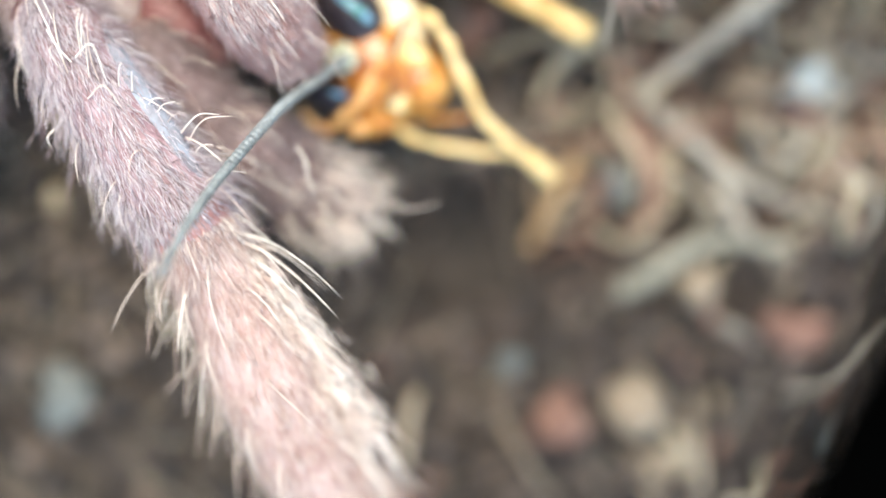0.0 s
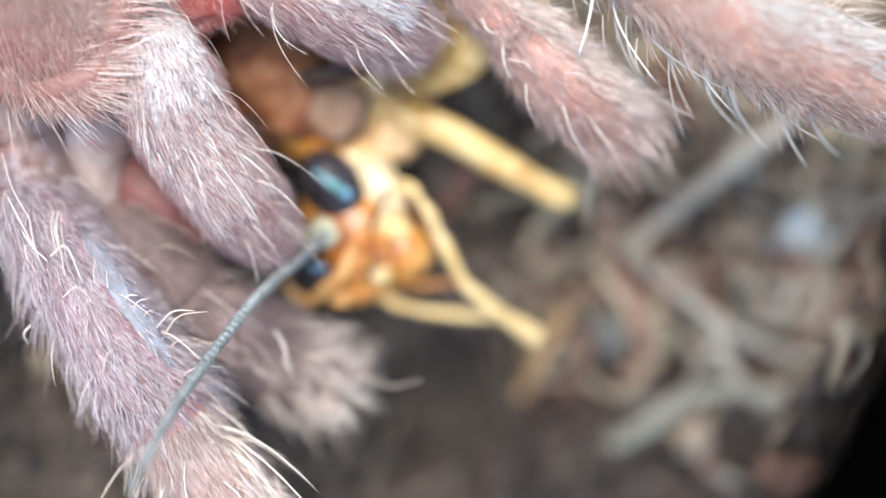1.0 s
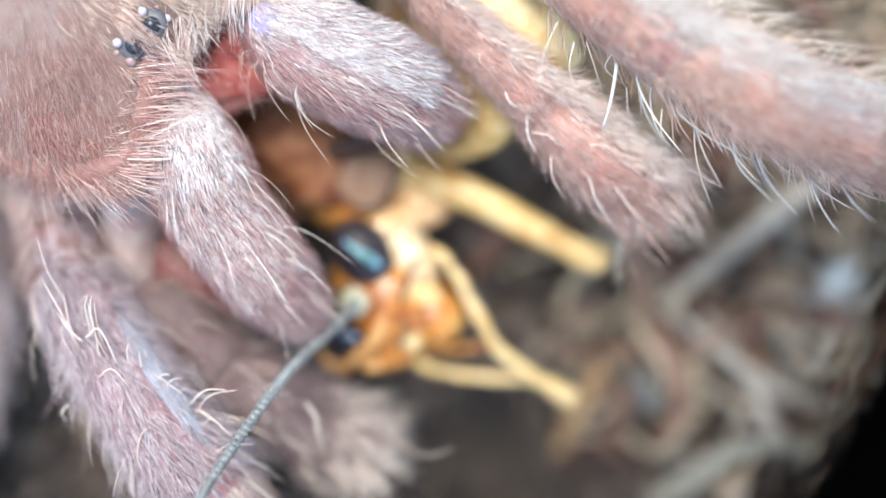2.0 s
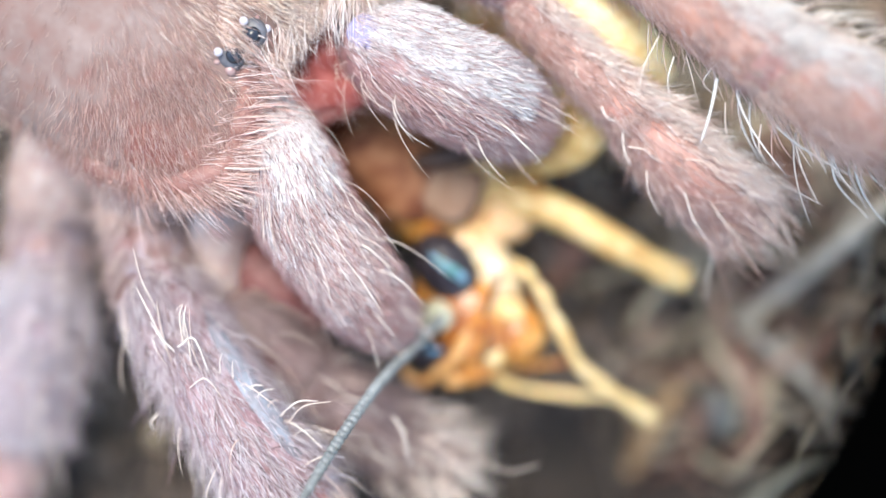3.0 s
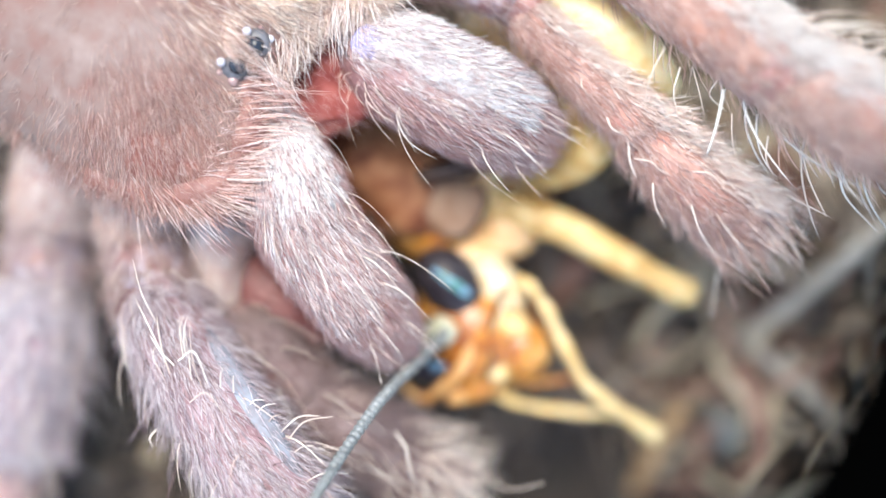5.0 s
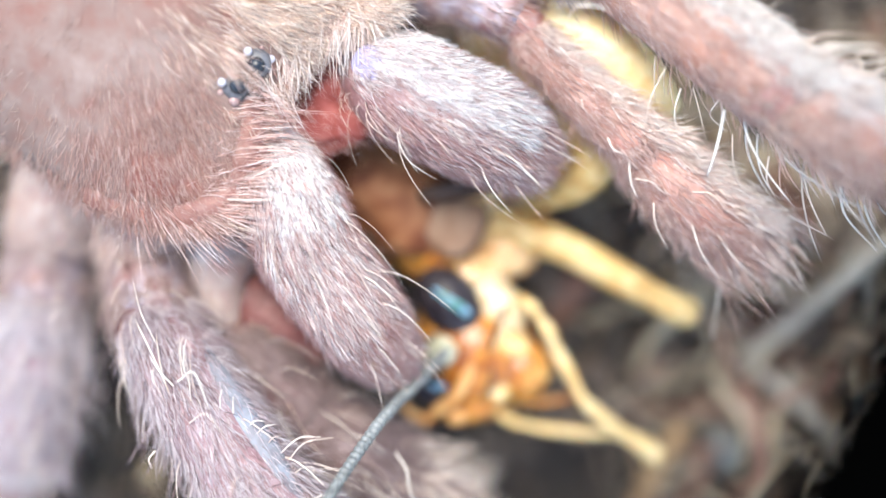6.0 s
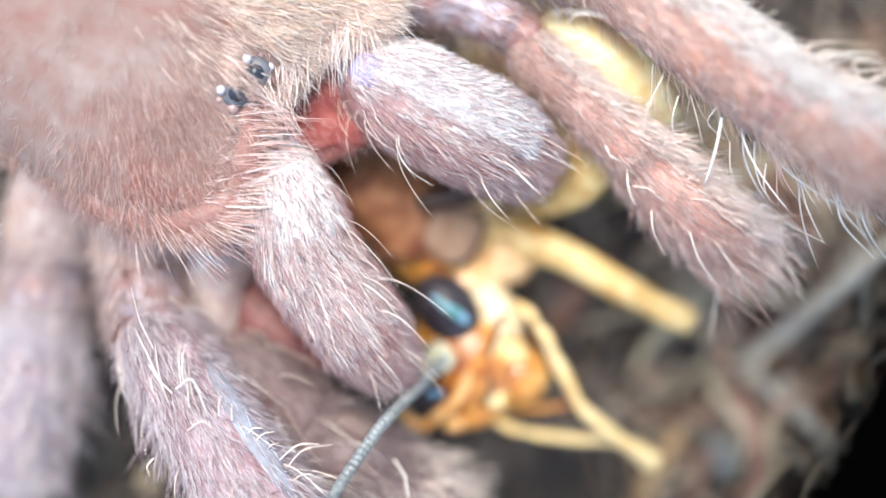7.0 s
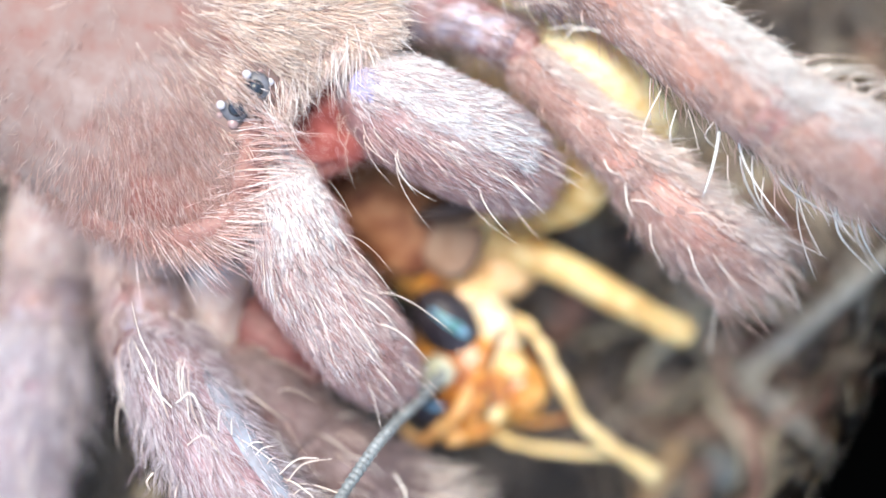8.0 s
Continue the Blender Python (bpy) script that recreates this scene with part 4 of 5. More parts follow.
# foreleg on the spider's left
build_segment("femur", [(-2.5, 13.4, 8.6, 1.5), (1.3, 12.1, 9.6, 1.5), (4.1, 10.3, 10.3, 1.44)], 2500, 30, LEFT_LEG, label="pale pink thigh segment")
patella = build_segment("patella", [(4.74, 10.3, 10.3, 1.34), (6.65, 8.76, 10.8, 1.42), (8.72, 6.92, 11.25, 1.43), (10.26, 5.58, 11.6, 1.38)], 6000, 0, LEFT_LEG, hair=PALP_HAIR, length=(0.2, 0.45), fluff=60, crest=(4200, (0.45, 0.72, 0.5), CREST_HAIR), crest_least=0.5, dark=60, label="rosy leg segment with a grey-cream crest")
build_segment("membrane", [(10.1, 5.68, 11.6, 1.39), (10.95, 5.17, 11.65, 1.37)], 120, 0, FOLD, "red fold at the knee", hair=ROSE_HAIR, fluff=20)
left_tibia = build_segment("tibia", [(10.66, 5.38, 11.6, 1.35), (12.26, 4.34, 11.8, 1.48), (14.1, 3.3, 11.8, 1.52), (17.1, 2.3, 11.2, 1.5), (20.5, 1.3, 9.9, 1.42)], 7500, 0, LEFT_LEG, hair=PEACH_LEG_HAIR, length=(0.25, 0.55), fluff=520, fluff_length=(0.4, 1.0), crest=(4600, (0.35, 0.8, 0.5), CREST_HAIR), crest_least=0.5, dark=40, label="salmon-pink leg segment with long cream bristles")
hairs("crest_hook", along((6.9, 9.4, 11.9), (10.2, 6.7, 12.6), 12, (0.4, 0.7, 0.5), (0.9, -0.1, 0.1), 0.15), (0.7, 1.4), 0.022, 0.6, 0.9, BRISTLE, patella, bend=0.3, wild=0.3, rings=7, label="pale bristles of the crest")
hairs("crest_hook", along((10.8, 6.4, 12.3), (16.5, 3.9, 12.2), 70, (0.3, 0.9, 0.3), (0.93, -0.35, 0.0), 0.2), (0.9, 2.0), 0.028, 0.2, 1.0, BRISTLE, left_tibia, bend=1.0, wild=0.35, sag=(0.2, -0.1, 0), rings=9, label="hooked pale bristles of the crest")
hairs("hanging_bristle", along((6.4, 6.9, 11.2), (9.8, 4.5, 11.0), 24, (-0.5, -0.8, 0.0), (0.25, -0.9, -0.3), 0.15), (0.5, 1.3), 0.024, 0.8, 0.5, ROSE_HAIR, patella, bend=0.4, wild=0.3, sag=(0.2, -0.1, -0.1), rings=7)
hairs("hanging_bristle", along((10.2, 4.0, 11.2), (16.2, 1.3, 10.8), 48, (-0.3, -0.9, 0.0), (0.35, -0.9, -0.25), 0.22), (0.7, 1.6), 0.03, 0.9, 0.5, DOWN, left_tibia, bend=0.35, wild=0.3, sag=(0.3, 0.0, -0.1), rings=7, label="hanging fringe of pale bristles")
hairs("hanging_bristle", along((8.6, 4.9, 11.0), (16.5, 1.0, 10.8), 17, (-0.2, -0.9, 0.0), (0.3, -0.95, -0.3), 0.2), (1.5, 2.7), 0.055, 0.9, 0.5, CREST_HAIR, left_tibia, bend=0.35, wild=0.3, sag=(0.7, 0.15, -0.1), rings=8, clump=0.3, label="long soft pale bristles below the leg")
curved_bristles("curved_bristle", [
    [(7.8, 5.61, 11.0), (8.1, 4.9, 10.6), (8.45, 4.03, 10.0)], [(8.64, 5.24, 11.0), (8.5, 4.8, 10.4), (9.17, 4.33, 9.9)], [(9.15, 4.14, 10.7), (9.3, 3.3, 10.2), (9.67, 2.45, 9.7)],
    [(6.81, 6.18, 11.5), (6.4, 5.2, 11.0), (6.36, 4.31, 10.4)], [(7.4, 5.6, 11.0), (7.3, 4.9, 10.5), (7.5, 4.3, 10.0)], [(3.75, 8.68, 12.4), (2.9, 8.75, 12.8), (2.0, 8.57, 12.7)],
    [(4.81, 7.91, 12.2), (3.9, 7.95, 12.7), (2.97, 7.85, 12.8)], [(4.35, 7.99, 12.2), (3.85, 7.9, 12.4), (3.6, 7.6, 12.0)]], 0.026, BRISTLE, patella, "single white curved bristles")
curved_bristles("curved_bristle", [
    [(11.37, 2.84, 10.9), (11.8, 1.9, 10.4), (12.48, 0.82, 9.9)], [(12.57, 2.6, 10.9), (13.0, 1.5, 10.2), (14.21, 0.32, 9.8)], [(10.3, 3.4, 10.8), (10.35, 2.7, 10.4), (10.7, 2.2, 10.0)]], 0.04, BRISTLE, left_tibia, "single thick pale bristles")
build_segment("metatarsus", [(20.9, 1.15, 9.6, 1.38), (23.7, 0.3, 7.6, 1.3), (27, -0.7, 4.8, 1.2), (30, -1.7, 1.4, 1.0)], 2200, 90, hair=DOWN, label="pale hairy foot segment")
# second leg on the spider's right
build_segment("coxa", [(-12.8, 6.0, 6.0, 1.7), (-14.5, 2.8, 5.8, 1.75), (-15.2, 1.3, 5.3, 1.6)], 900, 10, PALE_FLESH, "pale pink leg root under the carapace", hair=DOWN, length=(0.4, 0.9))
build_segment("trochanter", [(-15.75, 1.0, 4.1, 1.5), (-15.8, -1.3, 4.7, 1.58)], 900, 10, JOINT, "lilac bare-skinned leg base")
second_femur = build_segment("femur", [(-15.8, -1.4, 4.7, 1.25), (-15.95, -2.3, 4.9, 1.6), (-16.4, -4.5, 4.9, 1.72), (-17.2, -7.5, 4.5, 1.72)], 6000, 140, LEG_SKIN, hair=BRIGHTENED_LILAC_HAIR, label="pale pink thigh segment")
hairs("hanging_bristle", along((-14.3, -2.2, 5.2), (-15.6, -8.2, 5.2), 70, (0.9, 0.1, 0.1), (0.1, -1.0, -0.1), 0.2), (0.8, 1.8), 0.03, 0.5, 0.9, LILAC_HAIR, second_femur, bend=0.8, wild=0.3, rings=8, clump=0.3, label="drooping pale bristles on the inner edge")
build_segment("tibia", [(-17.4, -8.1, 4.4, 1.6), (-18.3, -10.9, 3.6, 1.5), (-19.5, -14.3, 2.1, 1.3), (-20.1, -16.0, 1.0, 1.0)], 2200, 60, label="pale hairy lower leg")


# ---- cricket ----
cricket = tagged(new("cricket"), "amber house cricket with cream palps, held in the jaws", "insect")
cricket.location = (1 * MM, -2 * MM, 3 * MM)
bpy.context.view_layer.update()


def shell(name, verts, faces, mat, label="", parent=None):
    ob = part(name, mesh_of(name, verts, faces, [mat]), parent or cricket, label)
    if not parent:
        ob.matrix_parent_inverse = cricket.matrix_world.inverted()
    return ob


def shell_tube(name, rows, mat, label="", parent=None, flat=1.0, n=18, sides=18, lumps=0.0, blunt=0.6):
    t = Tube(rows, n, sides, flat=flat, lumps=lumps, blunt=blunt)
    return shell(name, t.verts, t.faces, mat, label, parent)


head = shell("head", *blob((0.8, -3.3, 3.9), (2.2, 2.7, 2.3), (0, 0, 40), 4, 0.03), AMBER, "glossy amber head")
shell("vertex", *blob((0.6, -0.7, 3.8), (1.7, 1.4, 1.5), (0, 0, 35), 4, 0.03), TAN, "honey-coloured crown of the head", head)
# Ivory colour stands for the broad white reflection on the cheek.
shell("gena", *blob((1.55, -1.75, 4.45), (1.0, 1.55, 1.6), (0, 12, 38), 4), GENA_GLOSS, "ivory cheek with bright gloss", head)
shell("eye", *blob((-0.1, -1.6, 5.3), (1.15, 1.62, 1.12), (0, 0, 38), 4), FACET_EYE, "large dark faceted eye with a bluish sheen", head)
# The eye's sky reflection, laid on as a coloured strip.
shell_tube("eye_reflection", [(-0.72, -1.05, 6.38, 0.09), (-0.2, -1.42, 6.56, 0.17), (0.33, -1.77, 6.42, 0.2), (0.66, -2.2, 6.02, 0.14)], PAINTED_SHEEN, "pale bluish reflection painted as a band across the eye", head, flat=0.45, sides=12)
shell("eye", *blob((-1.0, -4.75, 5.1), (0.6, 0.95, 0.7), (0, 0, 65), 3), FACET_EYE, "large dark faceted eye with a bluish sheen", head)
shell("eye_rim", *blob((-0.8, -4.6, 4.7), (0.8, 1.25, 0.85), (0, 0, 65), 3), UMBER, "brown ring round the eye", head)
shell("antenna_socket", *blob((-0.45, -3.35, 6.1), (0.6, 0.56, 0.55), (0, 0, 0), 4, 0.12), SOCKET, "greenish cream knob at the feeler's root", head)
shell_tube("socket_rim", [(-0.55 + 0.62 * math.cos(a), -3.4 + 0.6 * math.sin(a), 5.75, 0.13) for a in np.linspace(-1.6, 2.6, 9)], UMBER, "dark rim round the feeler's root", head, sides=8)
shell_tube("antenna_socket_ring", [(-0.55 + 0.36 * math.cos(a), -3.45 + 0.33 * math.sin(a), 6.28, 0.12) for a in np.linspace(-0.9, 4.0, 10)], SOCKET, "greenish cream ring at the feeler's root", head, sides=10)
shell("brow_plate", *blob((1.0, -4.3, 4.7), (0.75, 1.5, 1.25), (0, 0, -30), 4, 0.05), AMBER, "amber brow plate", head)
shell("labrum", *blob((2.6, -4.1, 4.6), (1.13, 1.22, 1.2), (0, 0, 20), 4, 0.03), AMBER, "round glossy amber lip", head)
# Pale colour of this plate paints the glint above the lip.
shell("clypeus", *blob((2.2, -3.15, 5.45), (0.66, 0.48, 0.42), (0, 15, -25), 3, 0.35, 0.75), CREAM, "honey-coloured plate over the lip", head)
shell("mandible", *blob((0.9, -5.4, 4.2), (1.4, 0.85, 1.0), (0, 0, 20), 3, 0.1), AMBER, "brown jaw", head)
# Jaw tip kept pale to carry a painted glint.
shell("mandible", *blob((1.75, -4.85, 5.3), (0.42, 0.36, 0.34), (0, 0, 30), 3, 0.5, 0.75), CREAM, "pale jaw tip", head)
shell_tube("brow_ridge", [(-1.0, -6.1, 4.95, 0.18), (-0.4, -5.5, 5.35, 0.24), (0.2, -4.95, 5.7, 0.24), (0.6, -4.1, 5.9, 0.26), (0.85, -3.5, 5.95, 0.18)], RIDGE, "tan ridge between eye and jaw", head)
shell_tube("suture", [(1.25, -3.55, 6.05, 0.08), (1.6, -2.6, 6.18, 0.11), (1.95, -1.7, 6.02, 0.09)], LINE, "dark seam", head, sides=8)
shell_tube("suture", [(1.2, -3.6, 6.02, 0.07), (1.45, -4.1, 6.0, 0.09), (1.4, -4.6, 5.9, 0.09), (1.15, -5.1, 5.6, 0.07)], LINE, "dark seam", head, sides=8)
shell_tube("suture", [(1.45, -3.5, 5.95, 0.04), (1.9, -3.6, 5.85, 0.05), (2.6, -3.55, 5.6, 0.05), (3.1, -3.3, 5.2, 0.04)], UMBER, "brown seam over the lip", head, sides=8)
shell_tube("brow_ridge", [(-2.0, -5.3, 4.9, 0.14), (-1.6, -5.8, 5.0, 0.19), (-0.95, -6.12, 4.95, 0.18)], RIDGE, "tan ridge below the eye", head)
shell("cheek_spot", *blob((0.2, -5.9, 4.75), (0.5, 0.35, 0.35), (0, 0, 40), 3, 0.2), RIDGE, "tan spot by the jaw", head)
shell_tube("seam_edge", [(1.42, -3.55, 5.98, 0.1), (1.8, -2.6, 6.05, 0.12), (2.15, -1.75, 5.85, 0.1)], TAN, "tan edge of the seam", head, sides=8)
shell_tube("palp", [(2.4, -5.4, 4.4, 0.12), (3.2, -5.5, 4.2, 0.14), (3.9, -5.45, 4.1, 0.10), (4.6, -5.35, 4.0, 0.11)], AMBER, "short amber lip palp", head, n=20)
# This pale spot is a painted highlight at the jaw joint.
shell("cheek_spot", *blob((1.85, -4.95, 5.4), (0.22, 0.32, 0.26), (0, 0, 20), 3, 0.3), CREAM, "ivory spot beside the jaw joint", head)
shell("neck", *blob((-0.6, 0.5, 3.7), (2.3, 1.5, 1.6), (0, 0, -20), 3, 0.04), AMBER, "amber neck")
shell("pronotum", *blob((-0.9, 2.7, 3.5), (3.4, 2.3, 2.3), (0, 0, -25), 4, 0.05), TAN, "tan-brown neck shield with a dark rim")
RIM_ROWS = [(-0.75, 0.42, 5.55, 0.03), (-0.3, 0.17, 5.8, 0.05), (0.3, 0.17, 5.92, 0.07), (0.75, 0.5, 5.95, 0.07), (1.08, 1.05, 5.93, 0.07), (1.27, 1.65, 5.85, 0.06), (1.1, 2.2, 5.7, 0.03)]
shell_tube("pronotum_rim", RIM_ROWS, LINE, "thin dark rim of the shield", sides=8, n=40)
# A coloured strip paints the small eye's blue highlight.
shell_tube("eye_glint", [(-1.0, -4.62, 5.74, 0.06), (-0.65, -4.68, 5.82, 0.11), (-0.3, -4.72, 5.7, 0.07)], PAINTED_SHEEN, "bluish glint painted as a band across the small eye", head, flat=0.5, sides=10)


def build_shield_corner():
    """A rounded plate that hangs from under the jaw and ends at the dark rim."""
    edge = spline(RIM_ROWS, 40)[:, :3]
    root = np.array((-2.4, 2.7, 5.2))
    v, rings = [], 10
    for low in (0.0, 0.28):
        for i in range(rings + 1):
            k = i / rings
            for q in edge:
                p = root + (q - root) * (0.05 + 0.95 * k)
                v.append(p + np.array([0, 0, 0.22 * math.sin(k * math.pi) * (1 - low) - low * (1.0 - 0.3 * k)]))
    n, size = len(edge), (rings + 1) * len(edge)
    f = []
    for base, flip in ((0, False), (size, True)):
        for i in range(rings):
            for j in range(n - 1):
                q = [base + i * n + j, base + i * n + j + 1, base + (i + 1) * n + j + 1, base + (i + 1) * n + j]
                f.append(q[::-1] if flip else q)
    f += [(rings * n + j, rings * n + j + 1, size + rings * n + j + 1, size + rings * n + j) for j in range(n - 1)]
    shell("shield_corner", v, f, PRONOTUM, "pinkish white corner of the shield")


build_shield_corner()
shell("shoulder", *blob((2.1, 0.6, 4.0), (1.3, 1.3, 1.1), (0, 0, -40), 3, 0.05), TAN, "tan leg root")
shell("thorax", *blob((1.8, 3.4, 3.0), (3.0, 2.4, 2.0), (0, 0, 30), 3, 0.06), TAN, "honey-coloured body")
shell("abdomen", *blob((2.6, 8.0, 3.0), (2.4, 5.0, 2.2), (0, 0, -15), 3, 0.05), TAN, "honey-coloured hind body")
shell_tube("palp", [(2.5, -1.4, 5, 0.156), (3, -1.75, 5.35, 0.241), (3.25, -2.15, 5.3, 0.178), (3.6, -2.65, 5.25, 0.266), (3.85, -3.2, 5.1, 0.2), (4.35, -4.15, 5, 0.247), (4.85, -5.1, 4.8, 0.188), (5.2, -5.55, 4.7, 0.236), (5.9, -6.15, 4.4, 0.286), (6.6, -6.7, 4.1, 0.234), (7.3, -7.15, 3.8, 0.341), (8, -7.65, 3.4, 0.413)], CREAM, "cream knobbly mouth palp", n=60, lumps=0.05)
shell_tube("palp", [(1.5, -5.8, 4.2, 0.143), (2.3, -6.25, 4, 0.199), (3, -6.45, 3.9, 0.141), (3.8, -6.6, 3.8, 0.202), (5, -6.75, 3.7, 0.198), (6, -6.8, 3.6, 0.167), (6.6, -6.85, 3.5, 0.228), (7.2, -7, 3.5, 0.23)], CREAM, "cream knobbly mouth palp", n=44, lumps=0.05)
shell_tube("fore_femur", [(1.6, 1.5, 4.5, 0.76), (3.0, 1.0, 4.9, 0.71), (4.3, 0.5, 5.0, 0.65), (6.4, -0.65, 5.0, 0.62), (7.6, -1.3, 4.9, 0.50), (8.4, -1.75, 4.85, 0.59), (9.0, -2.0, 4.7, 0.56)], HONEY, "straw-yellow thigh", lumps=0.04, n=26)
shell_tube("middle_leg", [(3.0, 2.4, 4.8, 0.6), (4.5, 2.9, 6.2, 0.74), (5.1, 3.6, 7.1, 0.86), (4.95, 4.6, 7.4, 0.9), (4.3, 5.7, 7.3, 0.85), (3.4, 6.7, 6.6, 0.7)], HONEY, "straw-yellow bent leg", lumps=0.04, n=34)
shell_tube("hind_femur", [(2.0, 9.6, 6.6, 0.9), (3.6, 8.4, 7.9, 1.2), (5.25, 7.35, 8.4, 1.2), (6.8, 6.1, 8.2, 0.9), (7.6, 5.4, 7.8, 0.55)], STRAW, "straw-yellow hind thigh", lumps=0.04)


def build_antenna():
    s = spline([(-0.25, -3.25, 6.35, 0.19), (-0.74, -3.78, 7.3, 0.22), (-1.36, -4.38, 8.2, 0.212), (-2.39, -5.36, 9.6, 0.20), (-3.42, -6.74, 11.1, 0.185), (-4.28, -8.08, 12.7, 0.165), (-4.9, -9.3, 14.0, 0.15), (-5.4, -10.6, 15.0, 0.13)], 420)
    k = np.arange(420) % 6
    s[:, 3] *= np.where(k == 0, 0.72, np.where((k == 1) | (k == 5), 0.95, 1.05))
    t = Tube(s, 420, 12, round_ends=False)
    ob = shell("antenna", t.verts, t.faces, ANTENNA, "slate-grey ringed feeler", head)
    hairs("feeler_down", t.spots(420, 0.02, 0.9, 0.5), (0.08, 0.16), 0.007, 0.8, 0.6, ANTENNA, ob, wild=0.2)
    return ob


build_antenna()


# ---- litter on the peat ----
litter = np.random.default_rng(21)


def ground_z(x, y):
    return 0.9 * noise.noise((x * 0.11, y * 0.11, 3)) + 0.55 * noise.noise((x * 0.33, y * 0.33, 8)) + 0.35 * noise.noise((x * 0.9, y * 0.9, 1)) - 0.9 - 3.8 * hollow(x, y)


def rootlet(rows, mat, label, lift=0.0):
    rows = [(x, y, z + lift, r) for x, y, z, r in rows]
    t = Tube(rows, 6 * len(rows), 10, lumps=0.06, blunt=0.4)
    return thing("rootlet", t.mesh("rootlet", mat), label, "rootlet", "rootlets on the peat")


rootlet([(21.5, 4.6, 0.2, 0.5), (20.4, 3.3, 0.8, 0.5), (18.5, 0.9, 1.1, 0.48), (15.5, -1.5, 1.0, 0.42), (12.2, -4.2, 0.4, 0.36)], TWIG, "thick grey rootlet lying across the peat")
rootlet([(11.9, -12.9, 0.1, 0.42), (13.2, -12.1, 0.5, 0.5), (14.5, -11.1, 0.6, 0.52), (15.9, -10.5, 0.5, 0.42), (17.6, -10.5, 0.4, 0.36), (19.2, -10.8, 0.3, 0.4)], PALE_STICK, "pale bent rootlet on the peat")
rootlet([(8.1, -11.1, -1.9, 0.34), (8.8, -9.1, -0.7, 0.38), (9.7, -7.1, 0.2, 0.32)], AMBER_ROOT, "orange-tan straight rootlet on the peat")
rootlet([(11.9, -4.8, 0.3, 0.26), (12.7, -7.0, 0.9, 0.32), (13.1, -8.9, 0.6, 0.34), (12.6, -9.9, 0.1, 0.28)], RUST, "rust-brown hooked rootlet on the peat")
rootlet([(12.7, -4.5, 0.5, 0.26), (14.6, -6.1, 0.9, 0.3), (17.0, -7.8, 0.9, 0.3), (20.1, -8.9, 0.5, 0.25), (22.4, -9.0, 0.1, 0.2)], TWIG, "long grey curved rootlet on the peat")
rootlet([(14.2, -4.8, 0.1, 0.3), (15.8, -7.2, 0.4, 0.36), (17.5, -10.2, 0.4, 0.36), (19.0, -11.0, 0.1, 0.3)], TWIG, "grey curved rootlet on the peat")


def chip(place, axes, turn, mat, label, category="bark chip", name="bark_chip"):
    v, f = blob((0, 0, 0), (1, 1, 1), sub=2)
    off = Vector(place)
    v = np.array([q * (1 + 0.75 * noise.noise(Vector(q) * 1.3 + off) + 0.35 * noise.noise(Vector(q) * 3.1 + off)) for q in v]) * np.array(axes)
    ob = thing(name, mesh_of(name, v, f, [mat]), label, category, "chips on the peat")
    ob.matrix_basis = pose(*(np.array(place) * MM), *turn)
    return ob


chip((20.1, -3.5, 0.5), (1.05, 0.95, 0.8), (0, 0, 20), MINERAL, "pale blue-white mineral grain on the peat", "grain", "mineral_grain")
chip((17.4, -3.5, 0.1), (1.0, 0.55, 0.45), (0, 0, 10), CHIP, "cream bark chip on the peat")
chip((18.2, -6.2, 0.0), (0.9, 0.8, 0.5), (0, 0, 50), GREY_MINERAL, "grey-white mineral grain on the peat", "grain", "mineral_grain")
chip((11.6, -7.9, -0.35), (1.1, 1.0, 0.45), (0, 0, 10), GREY_MINERAL, "grey-green mineral grain on the peat", "grain", "mineral_grain")
chip((19.1, -11.0, 0.1), (0.8, 0.6, 0.5), (0, 0, 70), CHIP, "pinkish bark chip on the peat")

for i in range(300):
    x, y = (litter.uniform(9, 27), litter.uniform(-11, 8)) if i % 4 else (litter.uniform(-18, 26), litter.uniform(-24, 14))
    if hollow(x, y) > 0.45 or (y < -9.5 and i % 4) or (x < 2 and y < -8):
        continue
    a, ln = litter.uniform(0, 2 * math.pi), litter.uniform(2.5, 8)
    w, r = litter.normal(0, 0.6, 2), litter.uniform(0.07, 0.25) * (0.6 if i % 2 else 1.0)
    pts = []
    for k, sft in zip((-0.5, -0.15, 0.2, 0.5), (0, w[0], w[1], 0)):
        px, py = x + math.cos(a) * ln * k - math.sin(a) * sft, y + math.sin(a) * ln * k + math.cos(a) * sft
        pts.append((px, py, ground_z(px, py) + r * 0.7 + (litter.uniform(0.4, 2.2) if abs(k) < 0.3 else 0.0), r * (1.1 - 0.3 * abs(k))))
    mat, label = ((TWIG, "thin grey rootlet on the peat"), (STRAWBIT, "thin pale rootlet on the peat"), (RUST, "thin rust-brown rootlet on the peat"), (CHIP, "thin tan rootlet on the peat"), (STRAWBIT, "thin pale rootlet on the peat"))[i % 5]
    rootlet(pts, mat, label)
chip((12.9, -18.2, 0.1), (1.5, 1.3, 0.9), (0, 0, 20), CHIP, "large cream bark chip on the peat")
chip((9.4, -18.9, 0.1), (1.3, 1.2, 0.8), (0, 0, 60), RUST, "large rust-brown bark chip on the peat")
chip((20.3, -14.6, 0.0), (1.6, 0.9, 0.7), (0, 0, -20), RUST, "large rust-brown bark chip on the peat")
chip((15.4, -12.6, 0.0), (1.0, 0.9, 0.6), (0, 0, 20), CHIP, "tan bark chip on the peat")
chip((-12.8, -18.0, -0.2), (1.1, 1.5, 0.5), (0, 0, 10), GREY_MINERAL, "grey mineral grain on the peat", "grain", "mineral_grain")
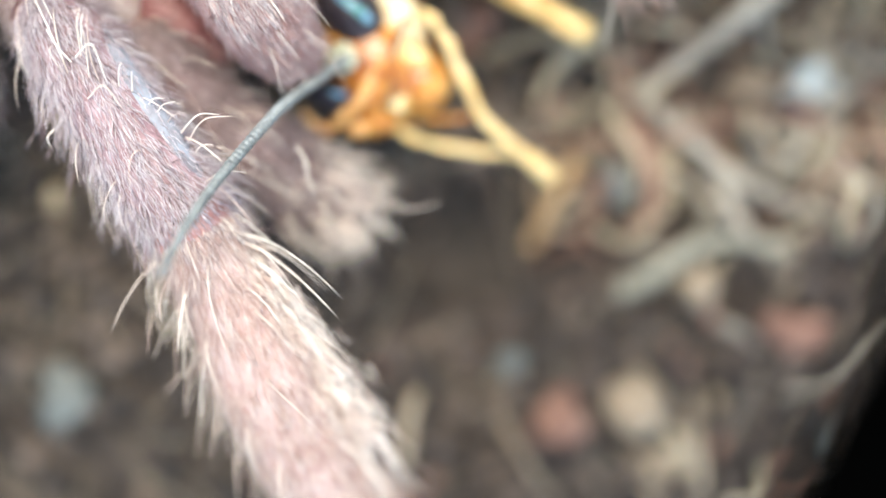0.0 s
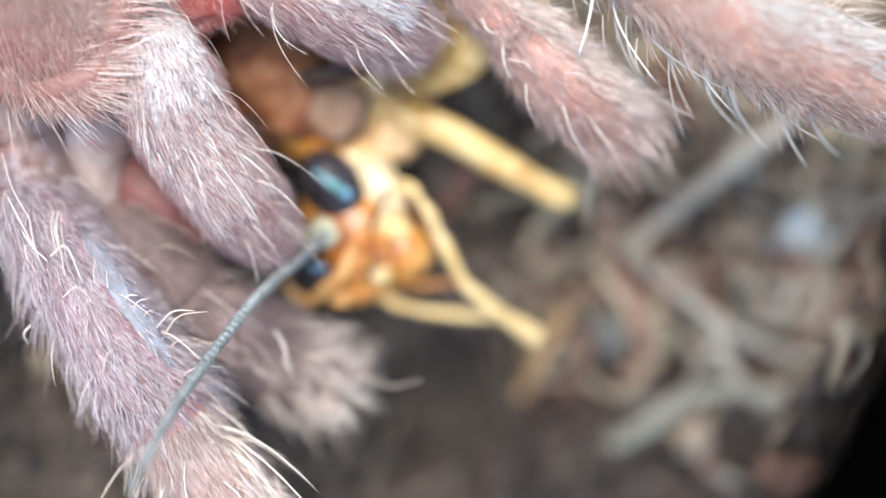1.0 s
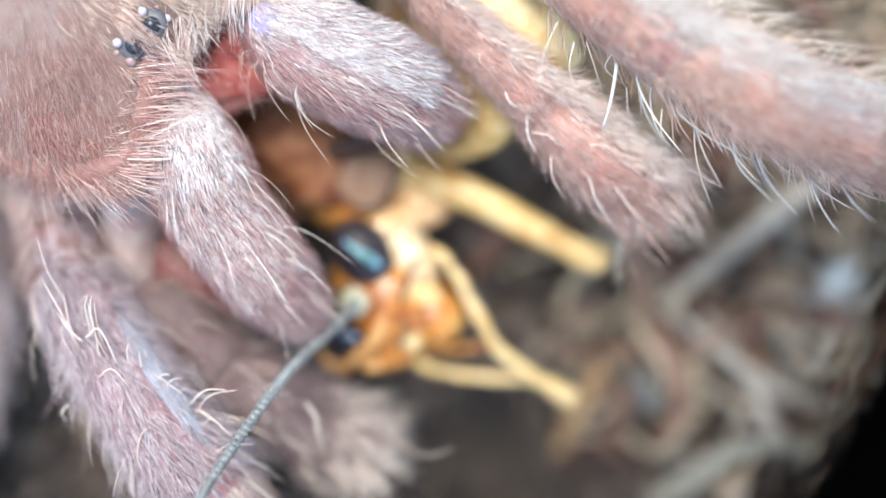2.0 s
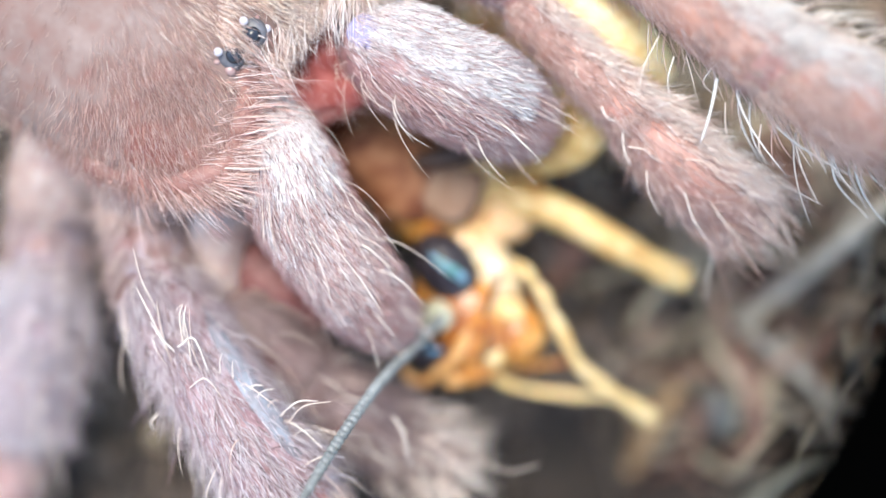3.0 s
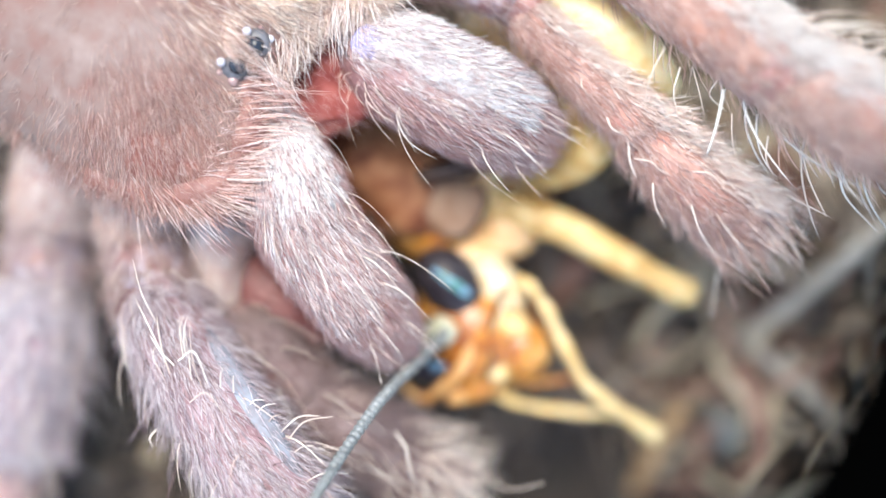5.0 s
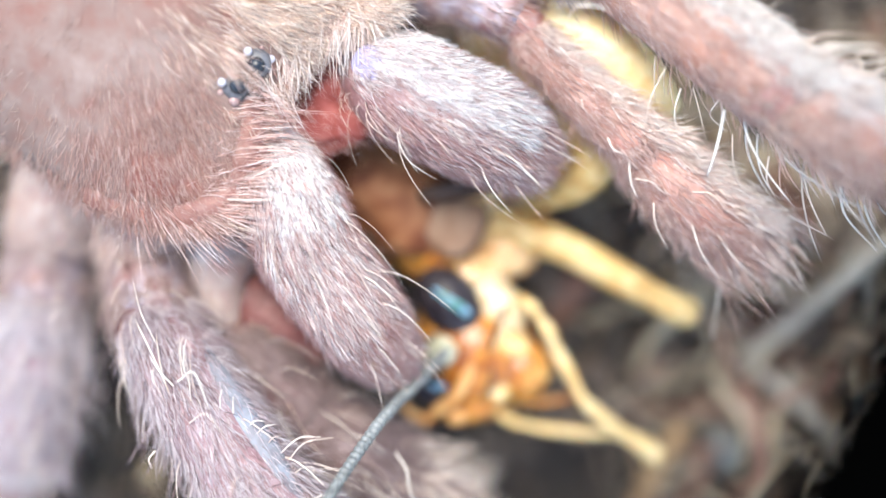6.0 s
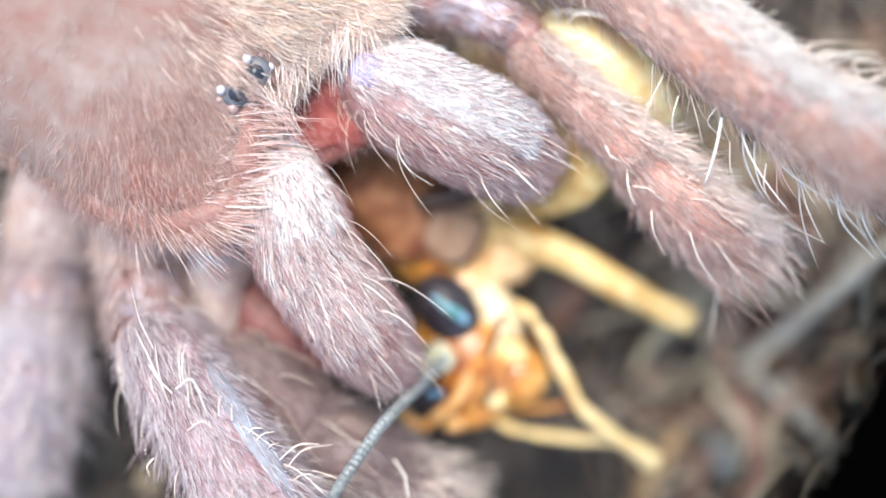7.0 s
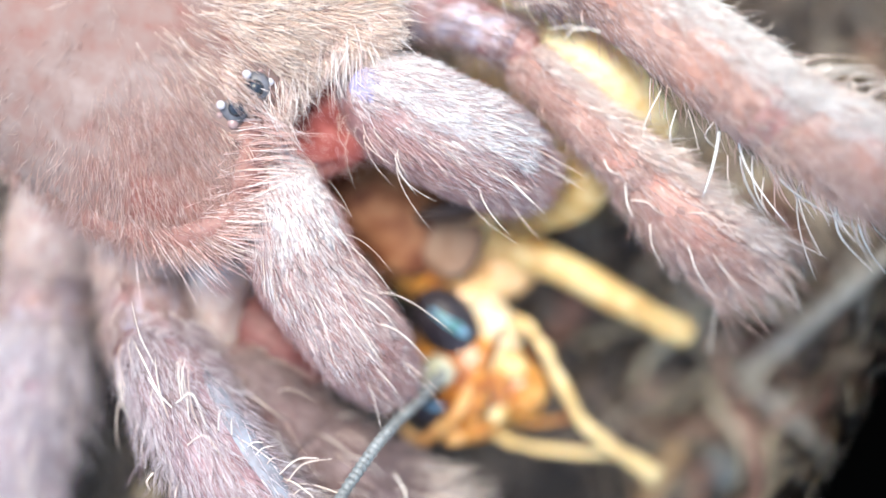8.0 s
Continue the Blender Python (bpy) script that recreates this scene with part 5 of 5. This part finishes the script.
chip((7.1, -16.2, -0.3), (0.8, 0.6, 0.5), (0, 0, 40), GREY_MINERAL, "grey mineral grain on the peat", "grain", "mineral_grain")
for i in range(250):
    x, y = (litter.uniform(-18, 26), litter.uniform(-24, 14)) if i % 2 else (litter.uniform(-6, 25), litter.uniform(-25, -8))
    mat, label = ((RUST, "rust-brown bark chip on the peat"), (CHIP, "tan bark chip on the peat"), (DARK_CHIP, "dark brown lump of peat"), (RUST, "rust-brown bark chip on the peat"), (GREY_MINERAL, "grey grain on the peat"), (DARK_CHIP, "dark brown lump of peat"), (STRAWBIT, "pale bark chip on the peat"))[i % 7]
    if y < -8 and i % 5:
        mat, label = DARK_CHIP, "dark brown lump of peat"
    s = litter.uniform(0.4, 1.25)
    if hollow(x, y) > 0.6:
        continue
    chip((x, y, ground_z(x, y) + 0.15), (s * 1.3, s * litter.uniform(0.35, 0.8), s * litter.uniform(0.3, 0.5)), (litter.uniform(-25, 25), litter.uniform(-25, 25), litter.uniform(0, 360)), mat, label)


def build_crumbs():
    v, f = [], []
    base, fc = blob((0, 0, 0), (1, 1, 1), sub=1)
    for i in range(6500):
        x, y = litter.uniform(-22, 29), litter.uniform(-27, 17)
        if hollow(x, y) > litter.uniform(0.2, 1.0):
            continue
        s = 0.14 + 0.75 * litter.random() ** 2.2
        m = np.array(Euler(litter.uniform(0, 6.28, 3)).to_matrix())
        q = (base * (1 + litter.uniform(-0.35, 0.35, (len(base), 1)))) * (s * litter.uniform(0.5, 1.2, 3)) @ m
        f += [[a + len(v) for a in face] for face in fc]
        v += (q + [x, y, ground_z(x, y) + s * 0.3]).tolist()
    me = mesh_of("peat_crumbs", v, f, [CRUMB])
    return thing("peat_crumbs", me, "loose dark crumbs of peat on the ground", "peat", kind="stuff")


crumbs = build_crumbs()


def build_fibres():
    n = 5200
    xy = np.c_[litter.uniform(-22, 29, n), litter.uniform(-27, 17, n)]
    xy = np.array([q for q in xy if hollow(*q) < litter.uniform(0.05, 0.5) and (q[1] > -7.5 or litter.random() < 0.3)])
    n = len(xy)
    z = np.array([ground_z(x, y) + 0.15 for x, y in xy])
    a = litter.uniform(0, 2 * np.pi, n)
    way = np.c_[np.cos(a), np.sin(a), litter.uniform(-0.1, 0.35, n)]
    ob = hairs("coir_fibres", (np.c_[xy, z], np.tile((0, 0, 1.0), (n, 1)), way), (1.2, 5.5), 0.06, 1.0, 0.05, FIBRE, None, bend=0.2, wild=0.12, sag=(0, 0, -0.12), rings=5)
    return tagged(ob, "fine brown coir fibres scattered on the peat", "fibre", kind="stuff")


fibres = build_fibres()


# ---- added black arc carried before the camera, to shade the view's lower corner ----
def build_corner_shade():
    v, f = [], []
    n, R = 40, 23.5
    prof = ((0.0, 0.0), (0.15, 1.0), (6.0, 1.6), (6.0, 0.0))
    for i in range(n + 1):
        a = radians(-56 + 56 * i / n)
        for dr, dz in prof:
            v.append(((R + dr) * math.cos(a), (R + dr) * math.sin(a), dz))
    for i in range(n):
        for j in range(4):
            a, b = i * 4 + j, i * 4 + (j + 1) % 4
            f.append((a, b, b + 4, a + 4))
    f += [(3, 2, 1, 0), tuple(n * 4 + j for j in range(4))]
    ob = thing("corner_shade", mesh_of("corner_shade", v, f, [SHADE_BLACK]), "added black arc before the camera that shades the view's corner", "lens mount")
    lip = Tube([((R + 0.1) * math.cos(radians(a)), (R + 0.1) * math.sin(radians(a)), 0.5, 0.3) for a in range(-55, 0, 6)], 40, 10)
    part("shade_edge", lip.mesh("shade_edge", SHADE_BLACK), ob, "rounded inner edge of the added black arc")
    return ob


corner_shade = build_corner_shade()


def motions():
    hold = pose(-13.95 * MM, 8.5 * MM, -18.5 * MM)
    walk(corner_shade, [(t, m @ hold) for t, m in PATH])


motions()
